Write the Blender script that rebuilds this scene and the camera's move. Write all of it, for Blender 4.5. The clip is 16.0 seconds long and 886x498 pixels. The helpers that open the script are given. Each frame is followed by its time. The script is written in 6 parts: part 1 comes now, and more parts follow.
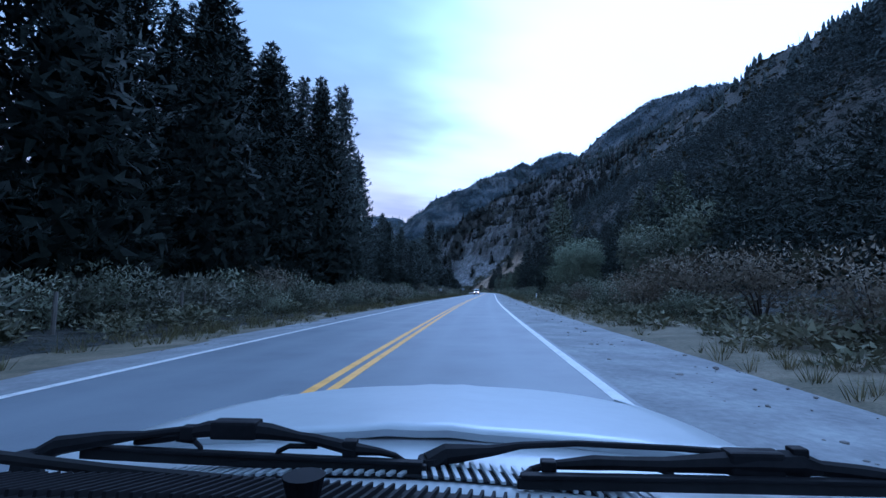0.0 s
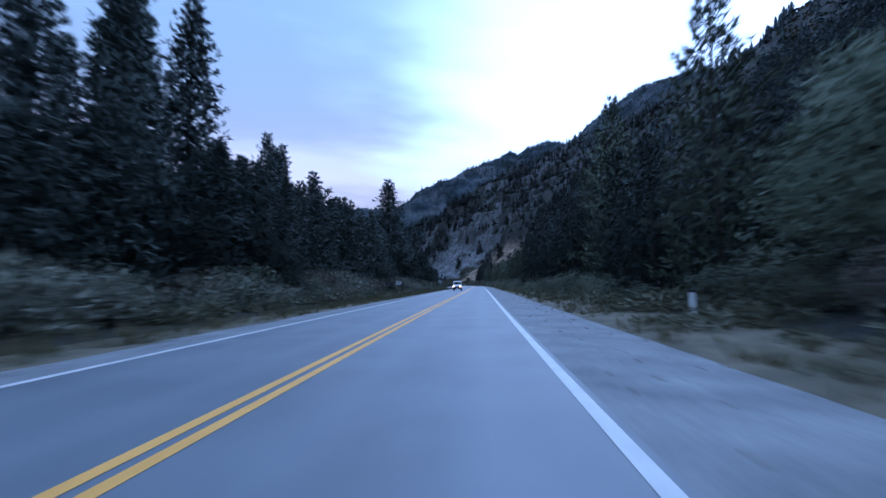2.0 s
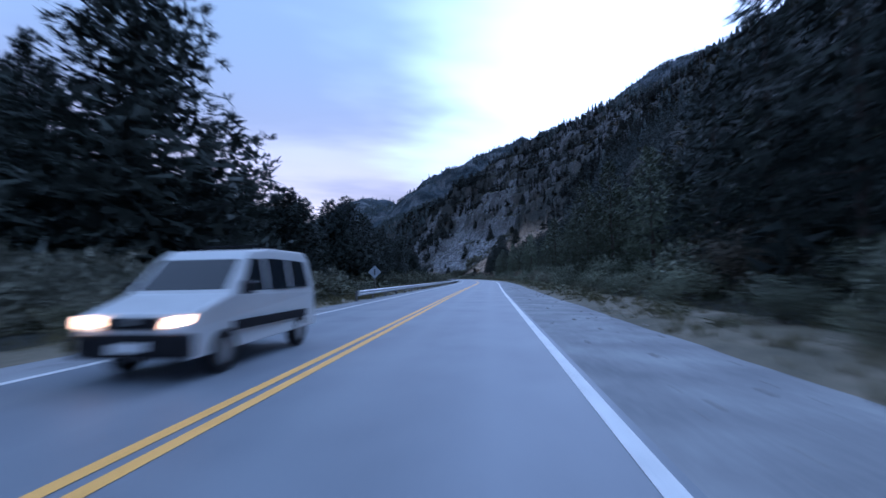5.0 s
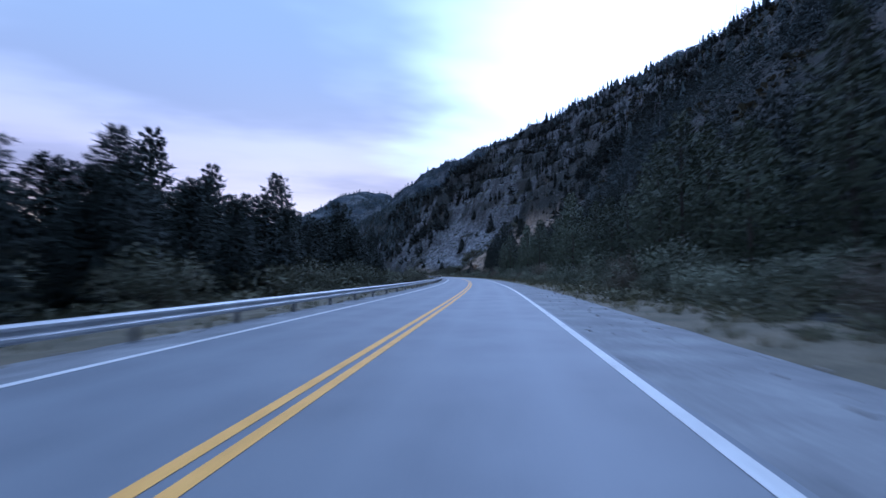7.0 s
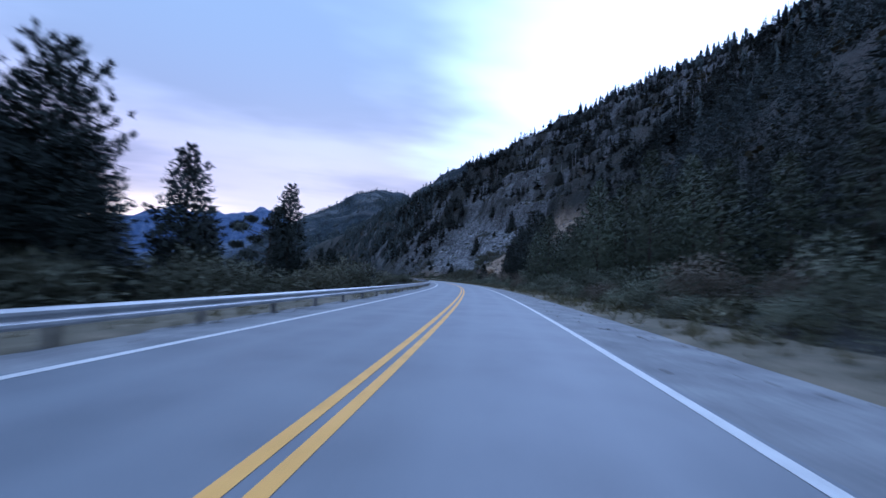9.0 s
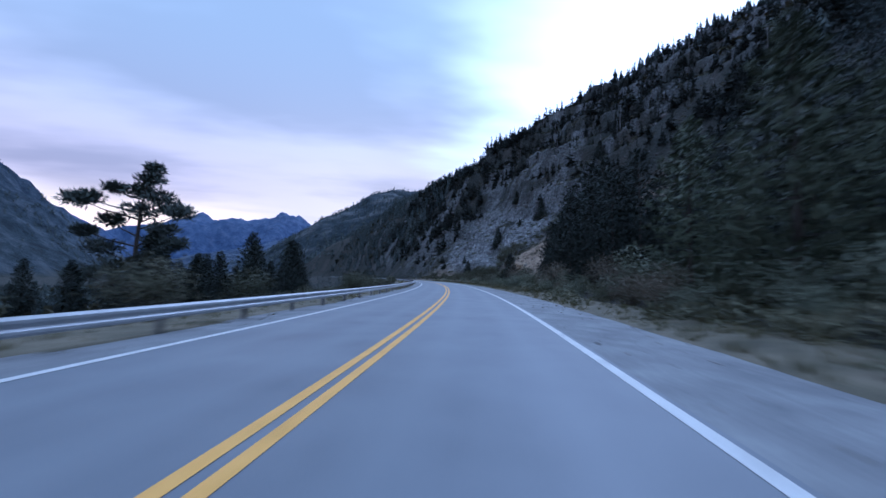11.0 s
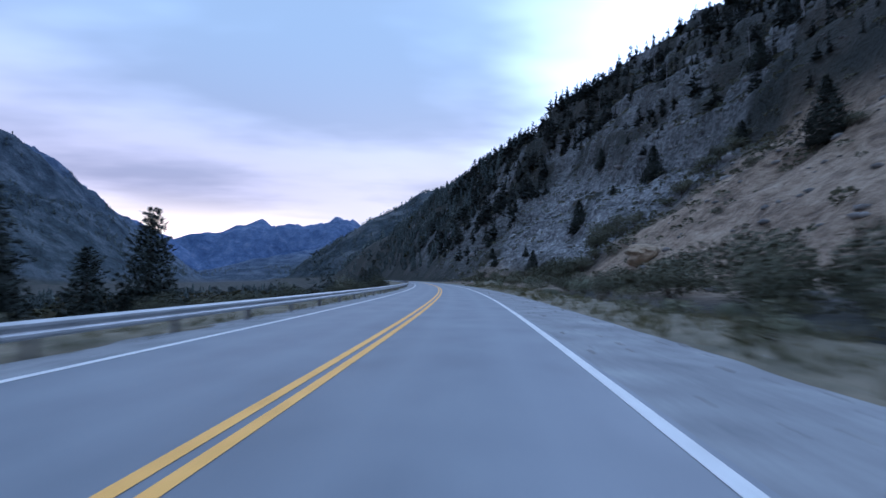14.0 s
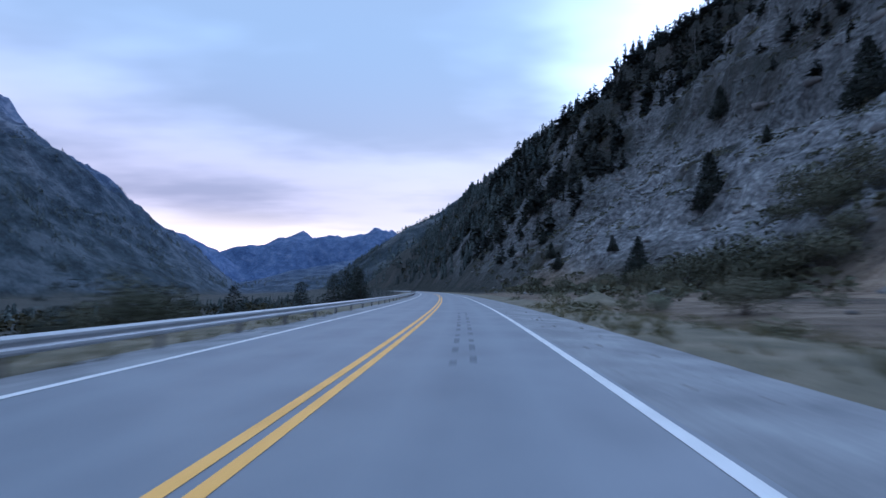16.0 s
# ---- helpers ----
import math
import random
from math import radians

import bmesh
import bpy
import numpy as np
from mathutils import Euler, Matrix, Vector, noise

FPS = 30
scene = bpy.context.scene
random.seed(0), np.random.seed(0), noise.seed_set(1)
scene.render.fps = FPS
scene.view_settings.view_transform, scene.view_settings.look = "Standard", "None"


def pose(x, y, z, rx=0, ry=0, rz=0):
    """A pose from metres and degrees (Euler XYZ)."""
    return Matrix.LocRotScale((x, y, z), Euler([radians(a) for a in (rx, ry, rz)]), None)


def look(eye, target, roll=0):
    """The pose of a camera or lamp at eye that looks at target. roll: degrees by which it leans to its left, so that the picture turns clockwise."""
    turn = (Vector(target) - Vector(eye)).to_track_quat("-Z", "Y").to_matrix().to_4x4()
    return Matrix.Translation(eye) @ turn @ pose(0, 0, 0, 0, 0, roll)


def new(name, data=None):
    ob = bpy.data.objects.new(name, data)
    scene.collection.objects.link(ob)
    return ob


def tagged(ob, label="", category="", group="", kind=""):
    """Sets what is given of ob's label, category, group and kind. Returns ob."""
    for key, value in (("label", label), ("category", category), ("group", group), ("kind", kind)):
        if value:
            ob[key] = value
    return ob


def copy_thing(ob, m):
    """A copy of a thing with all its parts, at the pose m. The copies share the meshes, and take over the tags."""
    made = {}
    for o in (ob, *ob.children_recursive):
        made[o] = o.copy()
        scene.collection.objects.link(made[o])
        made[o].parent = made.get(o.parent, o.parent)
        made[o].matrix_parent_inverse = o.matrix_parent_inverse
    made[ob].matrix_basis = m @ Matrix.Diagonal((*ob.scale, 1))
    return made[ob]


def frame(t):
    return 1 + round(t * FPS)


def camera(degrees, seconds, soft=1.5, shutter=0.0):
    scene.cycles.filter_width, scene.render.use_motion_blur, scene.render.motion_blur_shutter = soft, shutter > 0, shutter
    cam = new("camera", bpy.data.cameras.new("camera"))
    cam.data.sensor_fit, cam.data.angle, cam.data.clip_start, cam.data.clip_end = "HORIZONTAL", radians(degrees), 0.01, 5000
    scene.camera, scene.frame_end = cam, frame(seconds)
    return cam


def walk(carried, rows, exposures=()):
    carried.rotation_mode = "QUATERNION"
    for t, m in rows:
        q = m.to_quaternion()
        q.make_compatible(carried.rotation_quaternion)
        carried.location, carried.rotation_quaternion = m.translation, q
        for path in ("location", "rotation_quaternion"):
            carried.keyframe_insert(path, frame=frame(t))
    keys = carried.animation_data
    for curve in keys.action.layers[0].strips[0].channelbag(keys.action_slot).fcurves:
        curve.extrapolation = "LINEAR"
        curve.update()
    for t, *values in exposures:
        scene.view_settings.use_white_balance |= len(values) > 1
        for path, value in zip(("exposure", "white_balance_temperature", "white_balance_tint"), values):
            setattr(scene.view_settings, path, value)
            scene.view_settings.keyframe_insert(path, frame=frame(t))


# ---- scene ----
EXPOSURES = [(0, 0.46, 3780, 12), (2, 0.42, 3880, 15), (4, 0.40, 3980, 18), (8, 0.38, 4050, 18), (12, 0.40, 4130, 15), (16, 0.44, 4200, 14)]

cam = camera(86.5, 16.0, soft=1.5, shutter=0.45)
# the car stands for the first instant, then drives off along the road
PATH = [
    (0, pose(1.96, 0.00, 1.25, 95.06, -0.03, 3.96)),
    (0.034, pose(1.96, 0.00, 1.25, 95.06, -0.03, 3.96)),
    (0.2, pose(2.02, 4.42, 1.25, 95.35, 0.03, 3.80)),
    (0.5, pose(2.14, 13.79, 1.25, 95.78, 0.13, 3.57)),
    (1, pose(2.47, 27.53, 1.25, 94.02, 0.55, 3.03)),
    (1.5, pose(2.87, 41.23, 1.25, 94.32, 0.27, 2.63)),
    (2, pose(3.39, 54.88, 1.25, 94.25, 0.63, 2.51)),
    (2.5, pose(3.98, 68.49, 1.25, 94.59, 1.14, 1.97)),
    (3, pose(4.61, 82.06, 1.25, 94.28, 1.12, 2.50)),
    (3.5, pose(5.19, 95.59, 1.25, 94.57, 1.28, 3.39)),
    (4, pose(5.73, 109.08, 1.25, 93.90, 1.85, 3.08)),
    (4.5, pose(6.06, 122.52, 1.25, 93.37, 0.88, 3.66)),
    (4.6, pose(6.19, 125.20, 1.25, 93.70, 1.04, 3.63)),
    (4.7, pose(6.26, 127.87, 1.25, 93.50, 1.13, 3.71)),
    (5.2, pose(6.55, 141.20, 1.25, 93.40, 0.95, 3.99)),
    (5.7, pose(6.82, 154.43, 1.25, 93.30, 0.78, 4.14)),
    (6.2, pose(7.09, 167.57, 1.25, 93.20, 0.61, 4.12)),
    (6.6, pose(7.33, 178.02, 1.25, 93.12, 0.47, 3.98)),
    (7, pose(7.62, 188.40, 1.25, 93.03, 0.34, 3.78)),
    (7.5, pose(8.07, 201.32, 1.25, 92.36, 0.22, 3.26)),
    (8, pose(8.36, 214.17, 1.25, 92.59, -0.56, 4.11)),
    (8.5, pose(8.55, 227.07, 1.25, 92.99, -1.62, 5.16)),
    (9, pose(8.49, 240.15, 1.25, 93.52, -2.78, 5.74)),
    (9.5, pose(8.47, 253.41, 1.25, 93.51, -2.38, 6.51)),
    (10, pose(8.22, 266.83, 1.25, 93.51, -1.99, 7.18)),
    (10.5, pose(7.76, 280.43, 1.25, 93.50, -1.59, 7.79)),
    (11, pose(7.07, 294.19, 1.25, 93.50, -1.20, 8.54)),
    (11.5, pose(6.12, 308.12, 1.25, 93.49, -0.80, 9.49)),
    (12, pose(4.80, 322.20, 1.25, 93.22, -1.03, 10.22)),
    (12.5, pose(3.13, 336.44, 1.25, 93.62, -0.41, 11.07)),
    (13, pose(1.13, 350.83, 1.25, 94.12, -0.38, 12.26)),
    (13.5, pose(-1.32, 365.36, 1.25, 93.65, -0.26, 13.59)),
    (14, pose(-4.08, 380.02, 1.25, 93.64, -0.39, 15.20)),
    (14.5, pose(-7.20, 394.83, 1.25, 94.35, 0.12, 16.39)),
    (15, pose(-10.71, 409.75, 1.25, 94.38, 0.79, 17.64)),
    (15.3, pose(-13.03, 418.76, 1.25, 94.31, 0.48, 18.36)),
    (15.5, pose(-14.66, 424.77, 1.25, 94.61, 0.28, 18.79)),
    (16, pose(-18.96, 439.90, 1.25, 94.86, -0.03, 20.05)),
]
walk(cam, PATH, exposures=EXPOSURES)

# bend of the road: metres along it, thousandths of a radian a metre (to the left)
BEND = [(0, -0.69), (69, -0.30), (138, 0.29), (184, -0.53), (230, 1.48), (276, 1.04), (322, 1.81), (368, 1.19), (414, 1.69), (460, 1.28), (506, 0.77), (575, 0.77), (690, 0.77)]

# ---------------------------------------------------------------- world and sun
SUN_AZ, SUN_EL = radians(20), radians(7)          # low sun behind the range ahead
world = bpy.data.worlds.new("world")
scene.world = world
world.use_nodes = True
wn, wl = world.node_tree.nodes, world.node_tree.links
wn.clear()


def wmath(op, a, b=None, clamp=False):
    n = wn.new("ShaderNodeMath")
    n.operation, n.use_clamp = op, clamp
    for i, v in enumerate((a, b)):
        if v is None:
            continue
        if isinstance(v, (int, float)):
            n.inputs[i].default_value = v
        else:
            wl.new(v, n.inputs[i])
    return n.outputs[0]


def wmix(fac, a, b, mode="MIX"):
    n = wn.new("ShaderNodeMix")
    n.data_type, n.blend_type = "RGBA", mode
    for sock, v in ((n.inputs[0], fac), (n.inputs[6], a), (n.inputs[7], b)):
        if isinstance(v, (int, float)):
            sock.default_value = v
        elif isinstance(v, tuple):
            sock.default_value = (*v, 1)
        else:
            wl.new(v, sock)
    return n.outputs[2]


def wdot(vec, d):
    n = wn.new("ShaderNodeVectorMath")
    n.operation = "DOT_PRODUCT"
    wl.new(vec, n.inputs[0])
    n.inputs[1].default_value = Vector(d).normalized()
    return n.outputs["Value"]


def wrange(v, a, b, smooth=True):
    n = wn.new("ShaderNodeMapRange")
    n.interpolation_type = "SMOOTHSTEP" if smooth else "LINEAR"
    wl.new(v, n.inputs[0])
    n.inputs[1].default_value, n.inputs[2].default_value = a, b
    return n.outputs[0]


def compass(az, el):
    """A way on the sky: degrees to the left of the first heading, degrees up."""
    return (-math.sin(radians(az)) * math.cos(radians(el)), math.cos(radians(az)) * math.cos(radians(el)), math.sin(radians(el)))


sky_way = wn.new("ShaderNodeTexCoord").outputs["Generated"]
sep = wn.new("ShaderNodeSeparateXYZ")
wl.new(sky_way, sep.inputs[0])
sky = wn.new("ShaderNodeTexSky")
sky.sky_type, sky.sun_disc = "NISHITA", False
sky.sun_elevation, sky.sun_rotation = SUN_EL, -SUN_AZ
sky.air_density, sky.dust_density, sky.ozone_density = 1.2, 1.5, 2.0
clear = wmix(1.0, sky.outputs[0], (0.075, 0.085, 0.10), "MULTIPLY")
up = wmath("MAXIMUM", sep.outputs[2], 0.0)
# cloud deck: a flat layer seen in perspective
den = wmath("ADD", up, 0.13)
comb = wn.new("ShaderNodeCombineXYZ")
wl.new(wmath("DIVIDE", sep.outputs[0], den), comb.inputs[0])
wl.new(wmath("DIVIDE", sep.outputs[1], den), comb.inputs[1])
mapping = wn.new("ShaderNodeMapping")
turned = wn.new("ShaderNodeMapping")
wl.new(comb.outputs[0], turned.inputs[0])
turned.inputs["Rotation"].default_value = (0, 0, radians(-24))
wl.new(turned.outputs[0], mapping.inputs[0])
mapping.inputs["Scale"].default_value = (0.55, 1.0, 1.0)
mapping.inputs["Location"].default_value = (1.7, 0.4, 0.0)


def wnoise(scale, detail, rough):
    n = wn.new("ShaderNodeTexNoise")
    wl.new(mapping.outputs[0], n.inputs["Vector"])
    n.inputs["Scale"].default_value, n.inputs["Detail"].default_value = scale, detail
    n.inputs["Roughness"].default_value = rough
    return n.outputs[0]


broad, fine = wnoise(0.8, 3, 0.5), wnoise(1.5, 4, 0.48)
deck = wrange(wmath("ADD", wmath("MULTIPLY", broad, 0.42), wmath("MULTIPLY", fine, 0.58)), 0.405, 0.59)
grey_cloud = wmix(wrange(up, 0.08, 0.5), (0.425, 0.305, 0.265), (0.418, 0.42, 0.385))
pale_cloud = wmix(wrange(up, 0.13, 0.5), (0.72, 0.51, 0.405), (0.61, 0.615, 0.568))
clouds = wmix(deck, grey_cloud, pale_cloud)
sky_col = wmix(0.92, clear, clouds)
# thin bright cloud over the slope ahead, and the last light low over the far valley
bright = wrange(wmath("ADD", wdot(sky_way, compass(-25, 22)), wmath("ADD", wmath("MULTIPLY", wmath("SUBTRACT", broad, 0.5), 0.30), wmath("MULTIPLY", wmath("SUBTRACT", fine, 0.5), 0.22))), 0.815, 0.99)
sky_col = wmix(wmath("MULTIPLY", bright, 0.92), sky_col, (1.27, 1.19, 1.09))
low = wmath("MULTIPLY", wrange(wdot(sky_way, compass(46, 4)), 0.93, 0.994), wrange(up, 0.17, 0.03))
sky_col = wmix(wmath("MULTIPLY", low, 0.96), sky_col, (2.3, 1.5, 0.78))
bg = wn.new("ShaderNodeBackground")
wl.new(sky_col, bg.inputs[0])
bg.inputs[1].default_value = 1.0
wl.new(bg.outputs[0], wn.new("ShaderNodeOutputWorld").inputs[0])

sun_data = bpy.data.lights.new("sun", "SUN")
sun_data.energy, sun_data.angle, sun_data.color = 0.5, radians(25), (1.0, 0.93, 0.88)
sun = new("sun", sun_data)
sun.matrix_world = look(Vector(compass(-14, 40)) * 50, (0, 0, 0))

# ---------------------------------------------------------------- materials


class Mat:
    """A node material: two scales of noise between colours, with bump."""

    def __init__(self, name, cols, scale=3.0, fine=30.0, rough=0.8, bump=0.3, dist=0.02, metal=0.0, spec=0.3, rand=0.0, island=0.0, stretch=(1, 1, 1), world_space=True):
        self.m = bpy.data.materials.new(name)
        self.m.use_nodes = True
        self.n, self.l = self.m.node_tree.nodes, self.m.node_tree.links
        self.bsdf = self.n["Principled BSDF"]
        geo = self.n.new("ShaderNodeNewGeometry")
        coord = geo.outputs["Position"] if world_space else self.n.new("ShaderNodeTexCoord").outputs["Object"]
        mp = self.n.new("ShaderNodeMapping")
        mp.inputs["Scale"].default_value = stretch
        self.l.new(coord, mp.inputs[0])
        self.coord = mp.outputs[0]
        self.big, self.small = self.noise(scale, 5, 0.6), self.noise(fine, 4, 0.65)
        mixed = self.math("ADD", self.math("MULTIPLY", self.big, 0.62), self.math("MULTIPLY", self.small, 0.38))
        ramp = self.n.new("ShaderNodeValToRGB")
        el = ramp.color_ramp.elements
        while len(el) < len(cols):
            el.new(0.5)
        for i, c in enumerate(cols):
            el[i].position = 0.34 + 0.32 * i / max(1, len(cols) - 1)
            el[i].color = (*c, 1)
        self.l.new(mixed, ramp.inputs[0])
        self.col = ramp.outputs[0]
        if rand or island:
            src = self.n.new("ShaderNodeObjectInfo").outputs["Random"] if rand else geo.outputs["Random Per Island"]
            amt = rand or island
            v = self.math("ADD", self.math("MULTIPLY", src, 2 * amt), 1 - amt)
            hsv = self.n.new("ShaderNodeHueSaturation")
            self.l.new(self.col, hsv.inputs["Color"])
            self.l.new(v, hsv.inputs["Value"])
            self.col = hsv.outputs[0]
        self.l.new(self.col, self.bsdf.inputs["Base Color"])
        self.bsdf.inputs["Roughness"].default_value = rough
        self.bsdf.inputs["Metallic"].default_value = metal
        self.bsdf.inputs["Specular IOR Level"].default_value = spec
        if bump:
            b = self.n.new("ShaderNodeBump")
            b.inputs["Strength"].default_value, b.inputs["Distance"].default_value = bump, dist
            self.l.new(mixed, b.inputs["Height"])
            self.l.new(b.outputs[0], self.bsdf.inputs["Normal"])
            self.bump = b

    def noise(self, scale, detail, rough):
        n = self.n.new("ShaderNodeTexNoise")
        self.l.new(self.coord, n.inputs["Vector"])
        n.inputs["Scale"].default_value, n.inputs["Detail"].default_value, n.inputs["Roughness"].default_value = scale, detail, rough
        return n.outputs[0]

    def math(self, op, a, b=0.0):
        n = self.n.new("ShaderNodeMath")
        n.operation = op
        for i, v in enumerate((a, b)):
            if isinstance(v, (int, float)):
                n.inputs[i].default_value = v
            else:
                self.l.new(v, n.inputs[i])
        return n.outputs[0]

    def blend(self, fac, colour):
        """Lay another colour over the base colour by a factor."""
        n = self.n.new("ShaderNodeMix")
        n.data_type = "RGBA"
        self.l.new(fac, n.inputs[0])
        self.l.new(self.col, n.inputs[6])
        if isinstance(colour, tuple):
            n.inputs[7].default_value = (*colour, 1)
        else:
            self.l.new(colour, n.inputs[7])
        self.col = n.outputs[2]
        self.l.new(self.col, self.bsdf.inputs["Base Color"])

    def ramp(self, fac, cols, lo=0.3, hi=0.7):
        r = self.n.new("ShaderNodeValToRGB")
        el = r.color_ramp.elements
        while len(el) < len(cols):
            el.new(0.5)
        for i, c in enumerate(cols):
            el[i].position = lo + (hi - lo) * i / max(1, len(cols) - 1)
            el[i].color = (*c, 1)
        self.l.new(fac, r.inputs[0])
        return r.outputs[0]

    def attr(self, name):
        n = self.n.new("ShaderNodeAttribute")
        n.attribute_name = name
        return n.outputs["Fac"]


ASPHALT = Mat("asphalt", [(0.145, 0.16, 0.188), (0.19, 0.208, 0.24), (0.235, 0.255, 0.285)], 0.5, 60, 0.55, 0.25, 0.006, spec=0.42)
across = ASPHALT.attr("across")
lane_at = ASPHALT.math("ABSOLUTE", ASPHALT.math("SUBTRACT", ASPHALT.math("ABSOLUTE", across), 1.8))
worn = ASPHALT.math("MULTIPLY", ASPHALT.math("MAXIMUM", ASPHALT.math("SUBTRACT", 1.0, ASPHALT.math("MULTIPLY", ASPHALT.math("ABSOLUTE", ASPHALT.math("SUBTRACT", lane_at, 0.78)), 2.2)), 0.0), 0.55)
ASPHALT.blend(worn, (0.23, 0.25, 0.282))
ASPHALT = ASPHALT.m
GRAVEL = Mat("gravel", [(0.16, 0.166, 0.18), (0.25, 0.257, 0.272), (0.36, 0.37, 0.38)], 0.7, 9, 0.85, 0.7, 0.03).m
VERGE = Mat("verge_grass", [(0.08, 0.078, 0.054), (0.15, 0.137, 0.096), (0.25, 0.22, 0.16)], 0.7, 14, 0.95, 0.8, 0.06).m
WHITE_LINE = Mat("white_road_paint", [(0.5, 0.5, 0.5), (0.72, 0.72, 0.71), (0.8, 0.8, 0.79)], 3, 40, 0.6, 0.1, 0.003).m
YELLOW_LINE = Mat("yellow_road_paint", [(0.62, 0.35, 0.07), (0.86, 0.49, 0.10), (0.9, 0.54, 0.13)], 3, 40, 0.6, 0.1, 0.003).m
ZINC = Mat("galvanised_steel", [(0.36, 0.37, 0.39), (0.48, 0.49, 0.51), (0.58, 0.59, 0.61)], 2, 25, 0.45, 0.05, 0.004, metal=0.45).m
POST_STEEL = Mat("dull_steel_post", [(0.16, 0.16, 0.17), (0.25, 0.25, 0.26)], 2, 25, 0.6, 0.1, 0.004, metal=0.6).m
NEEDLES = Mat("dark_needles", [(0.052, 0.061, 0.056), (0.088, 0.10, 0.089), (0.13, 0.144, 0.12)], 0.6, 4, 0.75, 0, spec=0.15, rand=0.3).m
# darker copy of the needles above, with shade put into the colour
SHADE_NEEDLES = Mat("shaded_needles", [(0.024, 0.03, 0.028), (0.042, 0.05, 0.044), (0.07, 0.078, 0.064)], 0.6, 6, 0.8, 0, spec=0.15, island=0.4).m
YOUNG_NEEDLES = Mat("green_needles", [(0.054, 0.064, 0.045), (0.098, 0.112, 0.075), (0.152, 0.163, 0.106)], 0.6, 4, 0.75, 0, spec=0.15, rand=0.35).m
FAR_WOODS = Mat("far_needles", [(0.044, 0.054, 0.056), (0.074, 0.089, 0.087), (0.112, 0.126, 0.112)], 0.05, 0.5, 0.85, 0, spec=0.1, island=0.45).m
LEAVES = Mat("shrub_leaves", [(0.098, 0.106, 0.074), (0.165, 0.178, 0.122), (0.25, 0.258, 0.175)], 0.8, 5, 0.7, 0, spec=0.2, rand=0.3).m
PALE_LEAVES = Mat("willow_leaves", [(0.16, 0.182, 0.125), (0.24, 0.27, 0.182), (0.33, 0.355, 0.245)], 0.8, 5, 0.7, 0, spec=0.2, rand=0.15).m
DRY_LEAVES = Mat("dry_brush", [(0.12, 0.104, 0.078), (0.17, 0.147, 0.108), (0.22, 0.19, 0.14)], 0.8, 5, 0.8, 0, spec=0.2, rand=0.25).m
LOW_LEAVES = Mat("low_shrub_leaves", [(0.095, 0.10, 0.064), (0.16, 0.16, 0.105), (0.24, 0.225, 0.15)], 0.4, 3, 0.8, 0, spec=0.15, island=0.3).m
UNDERGROWTH = Mat("undergrowth_leaves", [(0.13, 0.135, 0.105), (0.21, 0.212, 0.165), (0.30, 0.295, 0.225)], 0.25, 2.5, 0.85, 0, spec=0.15, island=0.35).m
BARK = Mat("bark", [(0.03, 0.024, 0.02), (0.06, 0.05, 0.042), (0.10, 0.085, 0.07)], 2, 12, 0.9, 0.6, 0.04, stretch=(1, 1, 0.25)).m
SNAG = Mat("bleached_dead_wood", [(0.16, 0.15, 0.15), (0.26, 0.25, 0.24)], 2, 12, 0.9, 0.4, 0.03, stretch=(1, 1, 0.25)).m
SLOPE_SHRUB = Mat("slope_shrub_leaves", [(0.068, 0.074, 0.053), (0.118, 0.121, 0.084), (0.18, 0.168, 0.117)], 0.1, 1.5, 0.85, 0, spec=0.1, island=0.4).m
PEBBLE = Mat("pale_pebbles", [(0.18, 0.175, 0.17), (0.26, 0.25, 0.245), (0.36, 0.35, 0.34)], 0.9, 22, 0.9, 0.5, 0.02, island=0.25).m
ROCK = Mat("grey_rock", [(0.09, 0.09, 0.095), (0.18, 0.175, 0.17), (0.30, 0.29, 0.28)], 0.25, 3.0, 0.9, 0.9, 0.25, island=0.2).m

ground_mat = Mat("mountain_ground", [(0.024, 0.029, 0.027), (0.046, 0.048, 0.042), (0.078, 0.070, 0.060)], 0.06, 0.8, 0.95, 0.8, 0.5)
crag, veins, broad_rock = ground_mat.noise(0.11, 8, 0.68), ground_mat.noise(0.55, 6, 0.7), ground_mat.noise(0.016, 12, 0.68)
lay = ground_mat.n.new("ShaderNodeMapping")
lay.inputs["Rotation"].default_value = (radians(8), radians(-14), 0)
lay.inputs["Scale"].default_value = (0.16, 0.16, 1.1)
ground_mat.l.new(ground_mat.coord, lay.inputs[0])
strata_node = ground_mat.n.new("ShaderNodeTexNoise")
strata_node.inputs["Scale"].default_value, strata_node.inputs["Detail"].default_value, strata_node.inputs["Roughness"].default_value = 0.8, 8, 0.7
ground_mat.l.new(lay.outputs[0], strata_node.inputs["Vector"])
strata = strata_node.outputs[0]
chips = ground_mat.n.new("ShaderNodeTexVoronoi")
chips.inputs["Scale"].default_value = 0.9
ground_mat.l.new(ground_mat.coord, chips.inputs["Vector"])
chip = ground_mat.math("SUBTRACT", 0.85, ground_mat.math("MULTIPLY", chips.outputs["Distance"], 0.75))
rocky = ground_mat.math("ADD", ground_mat.math("MULTIPLY", crag, 0.3), ground_mat.math("ADD", ground_mat.math("MULTIPLY", veins, 0.38), ground_mat.math("ADD", ground_mat.math("MULTIPLY", strata, 0.14), ground_mat.math("MULTIPLY", chip, 0.18))))
rock_cols = ground_mat.ramp(rocky, [(0.042, 0.044, 0.047), (0.165, 0.17, 0.178), (0.30, 0.308, 0.316), (0.54, 0.55, 0.55)], 0.38, 0.63)
